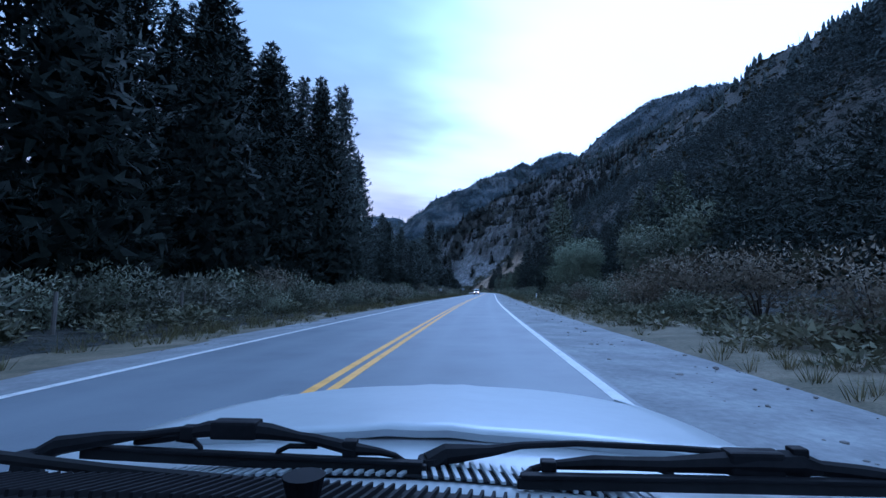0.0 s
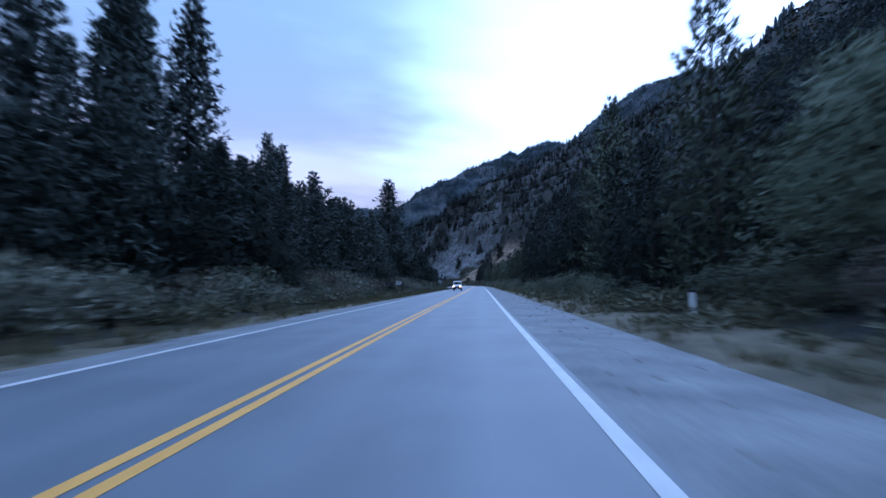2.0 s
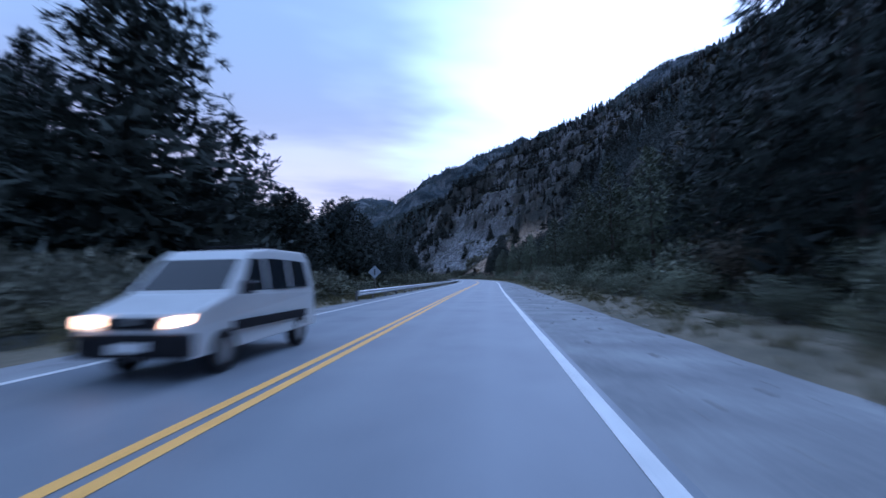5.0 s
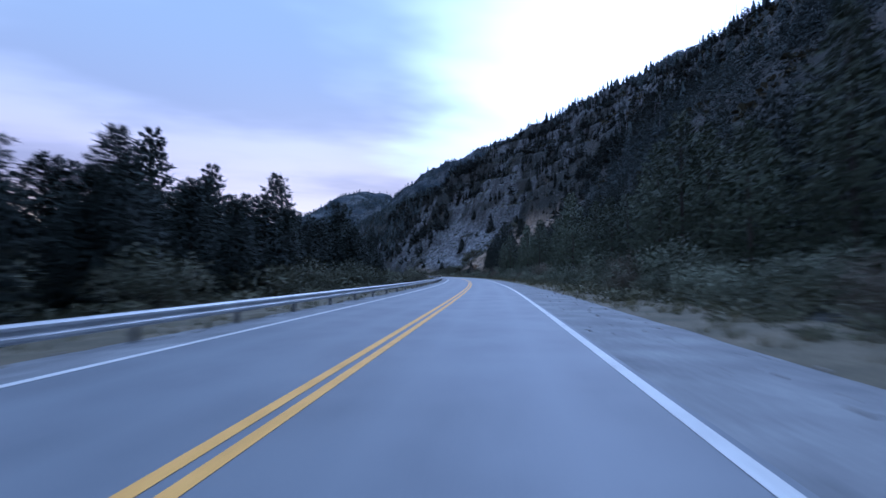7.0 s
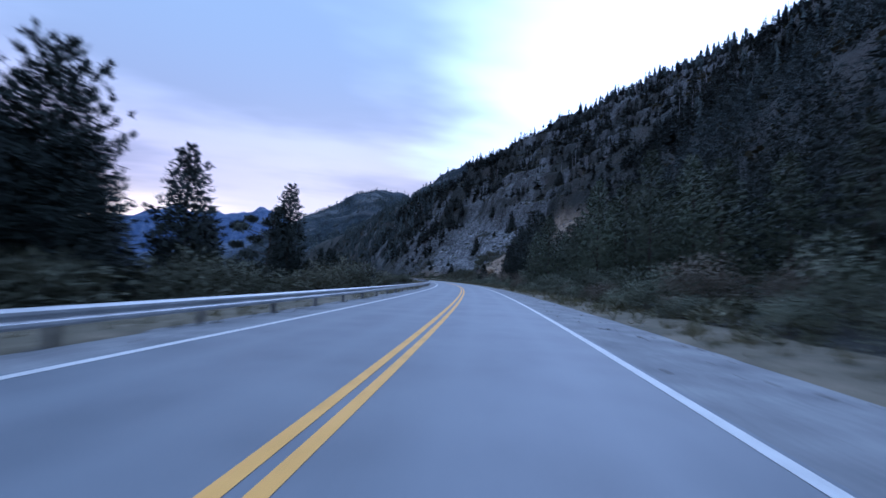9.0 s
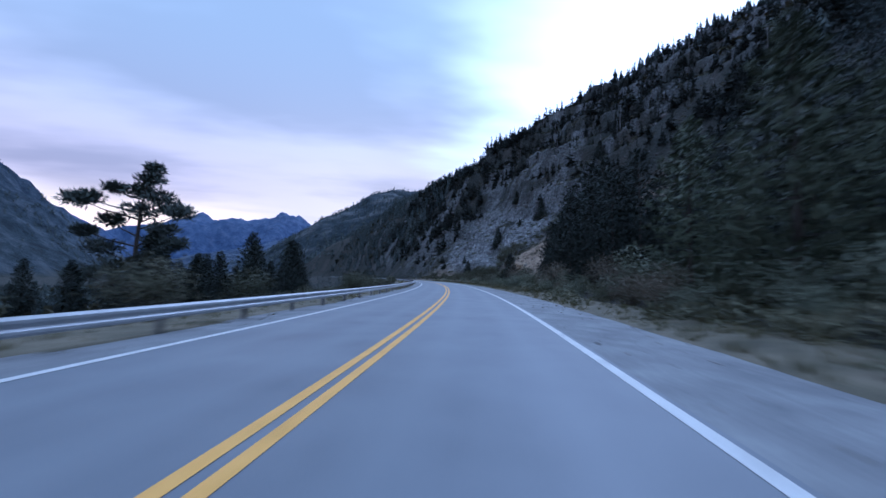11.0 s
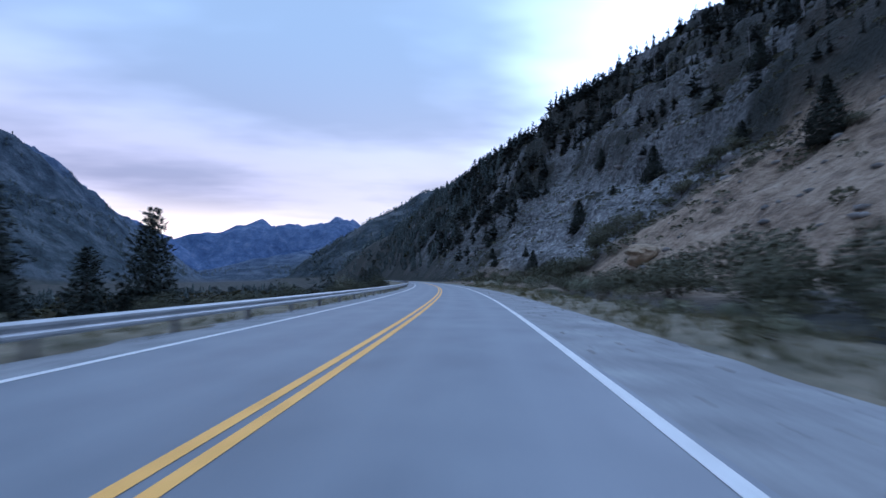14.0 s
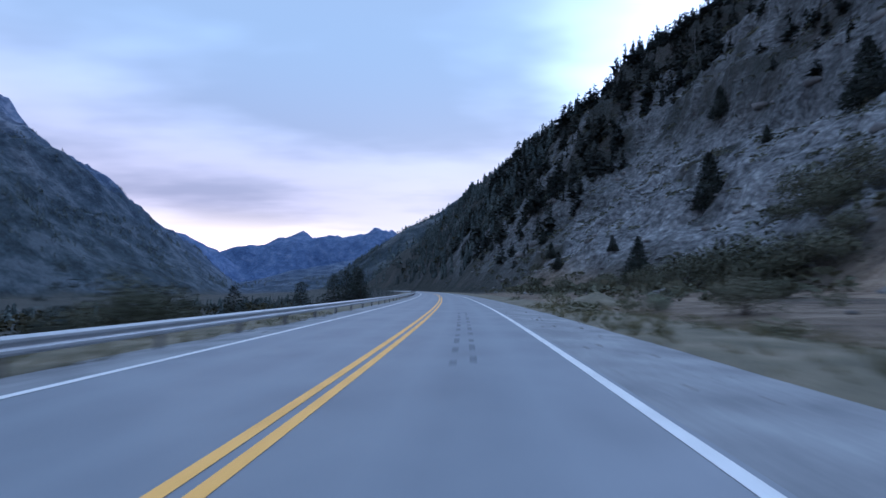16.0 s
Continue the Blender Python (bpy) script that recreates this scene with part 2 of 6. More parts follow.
scree_cols = ground_mat.ramp(ground_mat.math("ADD", ground_mat.math("MULTIPLY", crag, 0.5), ground_mat.math("MULTIPLY", veins, 0.5)),
                             [(0.12, 0.09, 0.066), (0.275, 0.215, 0.152), (0.43, 0.35, 0.258)], 0.40, 0.61)
# distant woods and bare rock, their bluish cast being haze painted in
hazy_woods = ground_mat.ramp(broad_rock, [(0.020, 0.031, 0.040), (0.042, 0.058, 0.072), (0.086, 0.104, 0.125)], 0.40, 0.60)
hazy_rock = ground_mat.ramp(broad_rock, [(0.075, 0.086, 0.105), (0.16, 0.175, 0.205), (0.28, 0.295, 0.33)], 0.42, 0.58)
# blue of distance haze, painted into the far ground's colour
haze_cols = ground_mat.ramp(broad_rock, [(0.065, 0.10, 0.21), (0.10, 0.145, 0.28), (0.17, 0.21, 0.34)], 0.36, 0.66)
ground_mat.blend(ground_mat.attr("distant"), hazy_woods)
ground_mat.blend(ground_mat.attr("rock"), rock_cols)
ground_mat.blend(ground_mat.attr("peak"), hazy_rock)
ground_mat.blend(ground_mat.attr("scree"), scree_cols)
ground_mat.blend(ground_mat.attr("far"), haze_cols)
ledge = ground_mat.n.new("ShaderNodeBump")
ledge.inputs["Strength"].default_value, ledge.inputs["Distance"].default_value = 1.0, 2.6
ground_mat.l.new(rocky, ledge.inputs["Height"])
massif = ground_mat.n.new("ShaderNodeBump")
ground_mat.l.new(broad_rock, massif.inputs["Height"])
ground_mat.l.new(ground_mat.math("MULTIPLY", ground_mat.attr("distant"), 26.0), massif.inputs["Distance"])
ground_mat.l.new(massif.outputs[0], ledge.inputs["Normal"])
ground_mat.l.new(ledge.outputs[0], ground_mat.bump.inputs["Normal"])
GROUND = ground_mat.m

# ---------------------------------------------------------------- geometry helpers


def mesh_of(name, verts, faces, mat, smooth=False):
    me = bpy.data.meshes.new(name)
    me.from_pydata([tuple(map(float, v)) for v in verts], [], [tuple(map(int, q)) for q in faces])
    me.materials.append(mat)
    if smooth:
        me.polygons.foreach_set("use_smooth", [True] * len(me.polygons))
    me.update()
    return me


def part(name, bm, material, parent, label=""):
    """Link a bmesh as one mesh object under a thing or a part."""
    me = bpy.data.meshes.new(name)
    bm.to_mesh(me)
    bm.free()
    me.materials.append(material)
    ob = new(name, me)
    ob.parent = parent
    return tagged(ob, label)


def sub(name, me, parent, label="", m=None):
    ob = new(name, me)
    ob.parent = parent
    if m is not None:
        ob.matrix_basis = m
    return tagged(ob, label)


def thing(name, label, category, m=None, group="", kind=""):
    ob = new(name)
    ob.empty_display_size = 0.2
    if m is not None:
        ob.matrix_basis = m
    return tagged(ob, label, category, group, kind)


def box(sx, sy, sz, at=(0, 0, 0), bevel=0.0, turn=(0, 0, 0), bm=None):
    bm = bm or bmesh.new()
    m = pose(*at, *turn) @ Matrix.Diagonal((sx, sy, sz, 1))
    made = bmesh.ops.create_cube(bm, size=1, matrix=m)["verts"]
    if bevel:
        edges = list({e for v in made for e in v.link_edges})
        bmesh.ops.bevel(bm, geom=edges, offset=bevel, segments=2, affect="EDGES", profile=0.6)
    return bm


def rod(a, b, r1, r2, seg=8, bm=None):
    bm = bm or bmesh.new()
    a, b = Vector(a), Vector(b)
    turn = (b - a).to_track_quat("Z", "Y").to_matrix().to_4x4()
    bmesh.ops.create_cone(bm, cap_ends=True, segments=seg, radius1=r1, radius2=r2, depth=(b - a).length,
                          matrix=Matrix.Translation((a + b) / 2) @ turn)
    return bm


def tube(points, radii, seg=8, bm=None):
    """A round bar through points."""
    bm = bm or bmesh.new()
    rings = []
    pts = [Vector(p) for p in points]
    for i, p in enumerate(pts):
        way = (pts[min(i + 1, len(pts) - 1)] - pts[max(i - 1, 0)]).normalized()
        q = way.to_track_quat("Z", "Y")
        r = radii[i] if isinstance(radii, (list, tuple)) else radii
        rings.append([bm.verts.new(p + q @ Vector((math.cos(2 * math.pi * j / seg) * r, math.sin(2 * math.pi * j / seg) * r, 0))) for j in range(seg)])
    for a, b in zip(rings, rings[1:]):
        for j in range(seg):
            bm.faces.new((a[j], a[(j + 1) % seg], b[(j + 1) % seg], b[j]))
    bm.faces.new(rings[0][::-1])
    bm.faces.new(rings[-1])
    return bm


def lattice(i, j, seed):
    h = (i.astype(np.int64) * 374761393 + j.astype(np.int64) * 668265263 + seed * 974634777) & 0x7FFFFFFF
    h = (h ^ (h >> 13)) * 1274126177 & 0x7FFFFFFF
    return ((h ^ (h >> 16)) & 0xFFFF) / 65535.0


def vnoise(x, y, seed=0):
    i, j = np.floor(x), np.floor(y)
    u, v = x - i, y - j
    u, v = u * u * (3 - 2 * u), v * v * (3 - 2 * v)
    a, b = lattice(i, j, seed), lattice(i + 1, j, seed)
    c, d = lattice(i, j + 1, seed), lattice(i + 1, j + 1, seed)
    return (a * (1 - u) + b * u) * (1 - v) + (c * (1 - u) + d * u) * v


def fbm(x, y, octaves=4, seed=0):
    out, amp = 0.0, 0.5
    for o in range(octaves):
        out = out + amp * vnoise(x, y, seed + o)
        x, y, amp = x * 2.03 + 17.1, y * 2.03 - 9.7, amp * 0.5
    return out


def ridged(x, y, octaves=4, seed=0):
    out, amp = 0.0, 0.5
    for o in range(octaves):
        out = out + amp * (1 - np.abs(2 * vnoise(x, y, seed + o) - 1))
        x, y, amp = x * 2.1 + 5.3, y * 2.1 + 3.1, amp * 0.5
    return out


def blocks(x, y, seed=0):
    """Broken blocks: each cell a step of its own, tilted its own way."""
    i, j = np.floor(x), np.floor(y)
    best, out = np.full(x.shape, 9.0), np.zeros(x.shape)
    for a in (-1, 0, 1):
        for b in (-1, 0, 1):
            cx, cy = i + a + lattice(i + a, j + b, seed), j + b + lattice(i + a, j + b, seed + 1)
            r = (x - cx) ** 2 + (y - cy) ** 2
            v = lattice(i + a, j + b, seed + 2) - 0.5 + (x - cx) * (lattice(i + a, j + b, seed + 3) - 0.5) + (y - cy) * (lattice(i + a, j + b, seed + 4) - 0.5)
            out, best = np.where(r < best, v, out), np.minimum(r, best)
    return out


def sstep(a, b, x):
    t = np.clip((x - a) / (b - a), 0, 1)
    return t * t * (3 - 2 * t)


# ---------------------------------------------------------------- the road's line
STEP = 2.0
RS = np.arange(-120, 901, STEP)
bend = np.interp(RS, [b[0] for b in BEND], [b[1] / 1000 for b in BEND]) * (RS > -20)
RT = np.cumsum(bend) * STEP
RT -= np.interp(0, RS, RT)
RX, RY = np.cumsum(-np.sin(RT)) * STEP, np.cumsum(np.cos(RT)) * STEP
RX -= np.interp(0, RS, RX)
RY -= np.interp(0, RS, RY)


def at(s, d):
    """The place at s metres along the road and d to the right of its middle."""
    th = np.interp(s, RS, RT)
    return np.interp(s, RS, RX) + d * np.cos(th), np.interp(s, RS, RY) + d * np.sin(th)


def heading(s):
    return float(np.degrees(np.interp(s, RS, RT)))


def road_coords(x, y):
    """Metres along the road and to the right of it, for arrays of places."""
    x, y = np.asarray(x, float), np.asarray(y, float)
    s, d = np.empty(x.shape), np.empty(x.shape)
    for k in range(0, x.size, 4000):
        px, py = x.flat[k:k + 4000], y.flat[k:k + 4000]
        j = ((RX[None, :] - px[:, None]) ** 2 + (RY[None, :] - py[:, None]) ** 2).argmin(1)
        s.flat[k:k + 4000] = RS[j]
        c, n = np.cos(RT[j]), np.sin(RT[j])
        dd = (px - RX[j]) * c + (py - RY[j]) * n
        along = np.abs(-(px - RX[j]) * n + (py - RY[j]) * c)
        d.flat[k:k + 4000] = np.sign(dd) * np.hypot(dd, np.where((along > 3) & (j > 0) & (j < len(RS) - 1), along, 0))
    return s, d


# the range on the right: metres along the road, height of its crest, and how its upper slope leans back
CREST_S = [-100, 0, 200, 320, 420, 512, 536, 574, 638, 724, 780, 840, 900]
CREST = [200, 215, 216, 300, 380, 200, 266, 221, 136, 86, 82, 68, 60]
LEAN_S = [0, 200, 340, 420, 520, 590, 640, 680, 724, 780, 850]
LEAN = [1.0, 0.94, 0.9, 0.95, 0.98, 0.88, 0.95, 0.5, 0.9, 0.98, 1.0]
# mountains: x, y, height, half widths, turn, sharpness
MASSIFS = [(-317, 1816, 252, 535, 483, 20, 0.6), (193, 1870, 511, 707, 445, 30, 0.8), (730, 1584, 656, 985, 968, 0, 2), (353, 1916, 566, 581, 513, 0, 2)]
# the mountain over the valley: bearing, distance, height, reach
ACROSS = (82.9, 2838, 1265, 1843)
# ranges at the valley's end, blue from painted haze: bearing, distance, height, reach
RANGES = [(48.6, 4150, 386, 556), (42.8, 4300, 372, 526), (37.0, 4350, 409, 800), (32.7, 4200, 428, 580), (28.8, 4250, 456, 788), (20, 4100, 380, 800), (12, 4200, 430, 900), (66, 4000, 230, 900)]


def cone(x, y, cx, cy, h, rx, ry, turn=0.0, p=1.0):
    c, n = math.cos(radians(turn)), math.sin(radians(turn))
    u, v = (x - cx) * c + (y - cy) * n, -(x - cx) * n + (y - cy) * c
    r = np.sqrt((u / rx) ** 2 + (v / ry) ** 2)
    v = np.clip(1 - r, 0, 1)
    return h * (v * v * (3 - 2 * v) if p == 2 else v ** p)


def polar(az, r):
    return -math.sin(radians(az)) * r, 420 + math.cos(radians(az)) * r


def height(x, y):
    """The ground's height, how rocky and stony it is, and how far and haze-tinted."""
    s, d = road_coords(x, y)
    n1, n2 = fbm(x / 90, y / 90, 5, 3), fbm(x / 14, y / 14, 4, 11)
    # right: woods at the foot, then the steep slope
    foot = np.interp(s, [0, 120, 250, 330, 400, 470, 506, 526, 560, 590, 640, 760, 880], [38, 36, 34, 34, 34, 31, 33, 30, 23, 20, 14, 12, 14])
    lower = np.clip(d - 9, 0, None) * np.interp(s, [0, 330, 400, 560, 640], [0.10, 0.16, 0.06, 0.05, 0.03])
    run = np.clip(d - foot, 0, None)
    steep = np.interp(s, [0, 200, 340, 420, 480, 520, 590, 638, 680, 724, 780, 850], [0.78, 0.80, 0.84, 0.95, 0.95, 0.98, 1.08, 1.38, 1.65, 1.85, 1.85, 1.6])
    cap = np.interp(s, CREST_S, CREST)
    rise = (np.minimum(run, 50) + np.interp(s, LEAN_S, LEAN) * np.clip(run - 50, 0, None)) * steep * (1 - 0.25 * sstep(120, 330, run))
    bench = sstep(392, 420, s) * sstep(612, 572, s)      # lower apron of slab and scree under the cliffs
    apron = np.maximum(0.70 * run, 0.70 * 44 + 1.75 * (run - 44))
    rise = rise + bench * (np.minimum(rise, apron) - rise)
    slope = rise / (1 + (rise / cap) ** 4) ** 0.25
    rough_amp = sstep(4, 40, run)
    slope = slope + rough_amp * ((26 - 16 * bench * sstep(60, 40, run)) * (n1 - 0.5) + 6 * (n2 - 0.5))
    crag = sstep(472, 492, s + 0.12 * (d - 31)) * sstep(395, 425, s) * sstep(880, 780, s) * sstep(1, 12, run)
    slope = slope + crag * (6 * (ridged(x / 30, y / 26, 4, 31) - 0.52) + 2.6 * blocks(x / 8 + n2, y / 6.5 + n1, 33) + 1.5 * blocks(x / 3.6, y / 3.3, 38)) + rough_amp * 3.0 * (ridged(x / 22, y / 22, 4, 8) - 0.5)
    slope = slope + bench * (1 - crag) * sstep(1, 8, run) * sstep(70, 55, run) * (2.6 * (ridged(x / 9, y / 12, 3, 44) - 0.5) + 0.55 * blocks(x / 2.6, y / 3.4, 47))
    for tread, amount, seed in ((24.0, 0.30, 41), (9.0, 0.40, 43)):
        ph = slope / tread + 1.5 * fbm(x / 40, y / 40, 3, seed)
        fr = ph - np.floor(ph)
        slope = slope + crag * amount * (0.55 + 0.75 * sstep(66, 82, d)) * tread * (sstep(0.30, 0.70, fr) - fr)
    beyond = (x - RX[-1]) * -np.sin(RT[-1]) + (y - RY[-1]) * np.cos(RT[-1])
    right = lower + np.clip(slope, 0, None) * np.where(s > 890, sstep(420, 40, beyond), 1)
    # left: level under the woods, then down to the valley floor
    drop = np.interp(s, [0, 150, 190, 300, 450], [0.4, 0.8, 3.5, 6, 10])
    left = -drop * sstep(5.5, 45, -d) - 6 * sstep(40, 300, -d) * sstep(150, 350, s) + 1.2 * (n2 - 0.5) * sstep(10, 30, -d)
    near = np.where(d > 0, right, left)
    bed = sstep(6.0, 9.5, np.abs(d))
    z = near * bed - 0.32 + 0.22 * bed + 0.25 * (n2 - 0.5) * sstep(8, 13, np.abs(d))
    # far mountains
    far_n = ridged(x / 420, y / 420, 6, 51) - 0.5
    far = np.zeros_like(z)
    px, py = polar(*ACROSS[:2])
    far = np.maximum(far, cone(x, y, px, py, ACROSS[2], ACROSS[3], ACROSS[3], 0, 1.0))
    for az, r, h, rr in RANGES:
        px, py = polar(az, r)
        far = np.maximum(far, cone(x, y, px, py, h, rr * 1.25, rr, az, 2))
    px, py = polar(24, 2600)
    far = np.maximum(far, cone(x, y, px, py, 210, 1100, 900, 30, 1.0))
    for row in MASSIFS:
        far = np.maximum(far, cone(x, y, *row))
    away = sstep(250, 900, np.hypot(x, y - 400))
    calm = 1 - 0.7 * sstep(-150, 150, x)
    far = far * (1 + 0.5 * calm * far_n) + calm * (far_n * 60 + (30 + 50 * sstep(-450, -800, x)) * (ridged(x / 160, y / 160, 5, 61) - 0.5) + 14 * (ridged(x / 48, y / 48, 3, 66) - 0.5) * sstep(-350, -600, x)) * sstep(20, 250, far)
    z = np.maximum(z, np.where(far > 1, far - 14, -50) * away + -50 * (1 - away))
    patch = fbm(x / 20, y / 20, 5, 77)
    slab = sstep(482, 490, s + 0.12 * (d - 31)) * sstep(595, 575, s + 0.15 * (d - 30)) * sstep(80, 66, d)
    rock = np.clip(crag * (slab * sstep(0.22, 0.30, patch) + (1 - slab) * 0.56 * sstep(0.48, 0.57, patch)), 0, 1)
    rock = np.maximum(rock, 0.45 * sstep(0.52, 0.62, fbm(x / 55, y / 25, 5, 90)) * sstep(60, 130, run) * sstep(250, 400, s))
    scree = sstep(398, 416, s) * sstep(488, 472, s + 0.12 * (d - 31) + 22 * (n2 - 0.5)) * sstep(82, 70, d + 12 * (n2 - 0.5)) * sstep(-3, 3, d - np.interp(s, [398, 440, 476], [13, 19, 24]) + 5 * (n2 - 0.5))
    scree = np.maximum(scree, 0.62 * sstep(418, 440, s) * sstep(585, 550, s) * sstep(7, 9, d) * sstep(36, 26, d) * sstep(0.30, 0.42, n2))
    # share of painted haze in the colour, growing with distance
    haze_tint = 0.95 * sstep(1300, 3600, np.hypot(x, y - 400))
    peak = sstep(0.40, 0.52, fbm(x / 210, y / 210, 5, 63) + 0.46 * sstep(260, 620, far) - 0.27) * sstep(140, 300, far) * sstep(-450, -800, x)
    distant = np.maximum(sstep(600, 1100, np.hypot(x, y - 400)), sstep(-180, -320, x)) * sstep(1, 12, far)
    return z, rock, scree, haze_tint, peak, distant


def spaced(stops):
    """Grid lines: (from, to, spacing at its start, spacing at its end)."""
    out = []
    for a, b, s0, s1 in stops:
        v = a
        while v < b - 1e-6:
            out.append(v)
            v += s0 + (s1 - s0) * (v - a) / (b - a)
    return np.array(out + [stops[-1][1]])


gx = spaced([(-4700, -2500, 75, 45), (-2500, -900, 24, 20), (-900, -700, 18, 17), (-700, -130, 17, 7), (-130, -50, 6, 4), (-50, 16, 1.9, 1.9), (16, 92, 1.25, 1.25), (92, 130, 1.8, 2.8), (130, 300, 3.5, 7), (300, 1000, 8, 60), (1000, 2600, 60, 120)])
gy = spaced([(-420, -60, 40, 8), (-60, 380, 6, 5.5), (380, 470, 3, 1.8), (470, 600, 1.25, 1.25), (600, 690, 1.6, 3), (690, 900, 3, 8), (900, 2400, 9, 24), (2400, 4800, 30, 65)])
GXX, GYY = np.meshgrid(gx, gy)
GZ, G_ROCK, G_SCREE, G_HAZE, G_PEAK, G_DISTANT = height(GXX, GYY)
nx, ny = len(gx), len(gy)
idx = np.arange(nx * ny).reshape(ny, nx)
gfaces = np.stack([idx[:-1, :-1], idx[:-1, 1:], idx[1:, 1:], idx[1:, :-1]], -1).reshape(-1, 4)
gme = bpy.data.meshes.new("ground")
gme.vertices.add(nx * ny)
gme.vertices.foreach_set("co", np.stack([GXX, GYY, GZ], -1).astype(np.float32).ravel())
gme.loops.add(gfaces.size)
gme.loops.foreach_set("vertex_index", gfaces.astype(np.int32).ravel())
gme.polygons.add(len(gfaces))
gme.polygons.foreach_set("loop_start", np.arange(0, gfaces.size, 4, dtype=np.int32))
gme.polygons.foreach_set("loop_total", np.full(len(gfaces), 4, np.int32))
gme.update()
gme.validate()
for aname, data in (("rock", G_ROCK), ("scree", G_SCREE), ("far", G_HAZE), ("peak", G_PEAK), ("distant", G_DISTANT)):
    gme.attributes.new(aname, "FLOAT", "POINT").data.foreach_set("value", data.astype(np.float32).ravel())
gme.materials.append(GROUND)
bare_face = (G_ROCK[:-1, :-1] > 0.2) & (GXX[:-1, :-1] > -120)
gme.polygons.foreach_set("use_smooth", ~bare_face.ravel())
tagged(new("ground", gme), "mountain valley ground with wooded slopes, scree and bare rock", "ground", kind="structure")


def ground_z(x, y):
    """Height of the ground sheet itself at a place."""
    i = int(np.clip(np.searchsorted(gx, x) - 1, 0, nx - 2))
    j = int(np.clip(np.searchsorted(gy, y) - 1, 0, ny - 2))
    u, v = (x - gx[i]) / (gx[i + 1] - gx[i]), (y - gy[j]) / (gy[j + 1] - gy[j])
    return float((GZ[j, i] * (1 - u) + GZ[j, i + 1] * u) * (1 - v) + (GZ[j + 1, i] * (1 - u) + GZ[j + 1, i + 1] * u) * v)


def strip(name, s0, s1, ds, profile, mat, wave=0.0, rough=0.0, seed=0):
    """A band along the road. profile: (d, z) from left to right."""
    ss = np.arange(s0, s1 + ds / 2, ds)
    verts, faces, w = [], [], len(profile)
    for i, s in enumerate(ss):
        for k, (d, z) in enumerate(profile):
            inner = 0 < k < w - 1
            dd = d + wave * (float(vnoise(np.array(s / 3.1 + 7 * seed), np.array(k * 3.3), seed)) - 0.5) * 2 * (1 if 0 < k else 0)
            zz = z + (rough * (float(fbm(np.array(s / 1.7), np.array(d * 1.3), 3, seed)) - 0.5) if inner else 0)
            x, y = at(s, dd)
            verts.append((x, y, zz))
    for i in range(len(ss) - 1):
        for k in range(w - 1):
            a = i * w + k
            faces.append((a, a + 1, a + w + 1, a + w))
    return mesh_of(name, verts, faces, mat, True)


LANE, S0, S1 = 3.6, -110, 800
ROAD_PROFILE = [(-3.85, -0.02)] + [(-3.72 + 0.186 * k, 0.0) for k in range(41)] + [(3.85, -0.02)]
road = tagged(new("road", strip("road", S0, S1, 4, ROAD_PROFILE, ASPHALT)),
              "smooth grey asphalt two-lane mountain road", "road", kind="structure")
road.data.attributes.new("across", "FLOAT", "POINT").data.foreach_set("value", [ROAD_PROFILE[k % 43][0] for k in range(len(road.data.vertices))])
for d in (-0.125, 0.125):
    sub("centre_line", strip("centre_line", S0, S1, 4, [(d - 0.07, 0.005), (d + 0.07, 0.005)], YELLOW_LINE), road, "solid yellow centre line")
for d in (-LANE, LANE):
    sub("edge_line", strip("edge_line", S0, S1, 4, [(d - 0.08, 0.005), (d + 0.08, 0.005)], WHITE_LINE), road, "solid white edge line")
for name, prof, seed in (("shoulder_right", [(3.72, -0.006), (4.4, -0.02), (5.2, -0.05), (6.0, -0.08), (6.7, -0.13), (7.5, -0.34)], 2),
                         ("shoulder_left", [(-3.72, -0.006), (-4.0, -0.02), (-4.4, -0.04), (-4.9, -0.07), (-5.6, -0.12), (-6.6, -0.36)][::-1], 3)):
    me = strip(name, S0, S1, 1.5, prof, GRAVEL, 0.0, 0.03, seed)
    tagged(new(name, me), "grey compacted gravel shoulder beside the asphalt", "shoulder", kind="structure")
for name, prof, seed in (("verge_right", [(6.25, -0.16), (6.6, -0.06), (7.3, -0.02), (8.2, 0.02), (9.2, 0.04), (10.4, 0.0), (12.5, -0.5)], 4),
                         ("verge_left", [(-12.0, -1.2), (-9.5, -0.35), (-8.2, -0.2), (-7.0, -0.16), (-6.0, -0.12), (-5.2, -0.10), (-4.75, -0.2)], 5)):
    me = strip(name, S0, 640, 1.2, prof, VERGE, 0.16, 0.16, seed)
    tagged(new(name, me), "dry patchy grass verge along the shoulder", "verge", kind="structure")

# ---------------------------------------------------------------- plants
RNG = np.random.default_rng(7)


def soften(verts, tris):
    """Turn a crown's small faces outwards and give each a normal between its own and the crown's round form."""
    verts = np.asarray(verts, float)
    lo, hi = verts.min(0), verts.max(0)
    mid = np.array([(lo[0] + hi[0]) / 2, (lo[1] + hi[1]) / 2, lo[2] + 0.42 * (hi[2] - lo[2])])
    p = verts[tris]
    out = (p.mean(1) - mid) / ((hi - lo) / 2)
    out /= np.linalg.norm(out, axis=1)[:, None] + 1e-9
    own = np.cross(p[:, 1] - p[:, 0], p[:, 2] - p[:, 0])
    own /= np.linalg.norm(own, axis=1)[:, None] + 1e-9
    back = (own * out).sum(1) < 0
    tris = np.where(back[:, None], tris[:, ::-1], tris)
    own[back] *= -1
    way = 0.42 * own + 0.58 * out
    return tris, way / (np.linalg.norm(way, axis=1)[:, None] + 1e-9)


def set_normals(me, way):
    """One normal a face, for all its corners."""
    me.normals_split_custom_set(np.repeat(way, 3, 0))
    return me


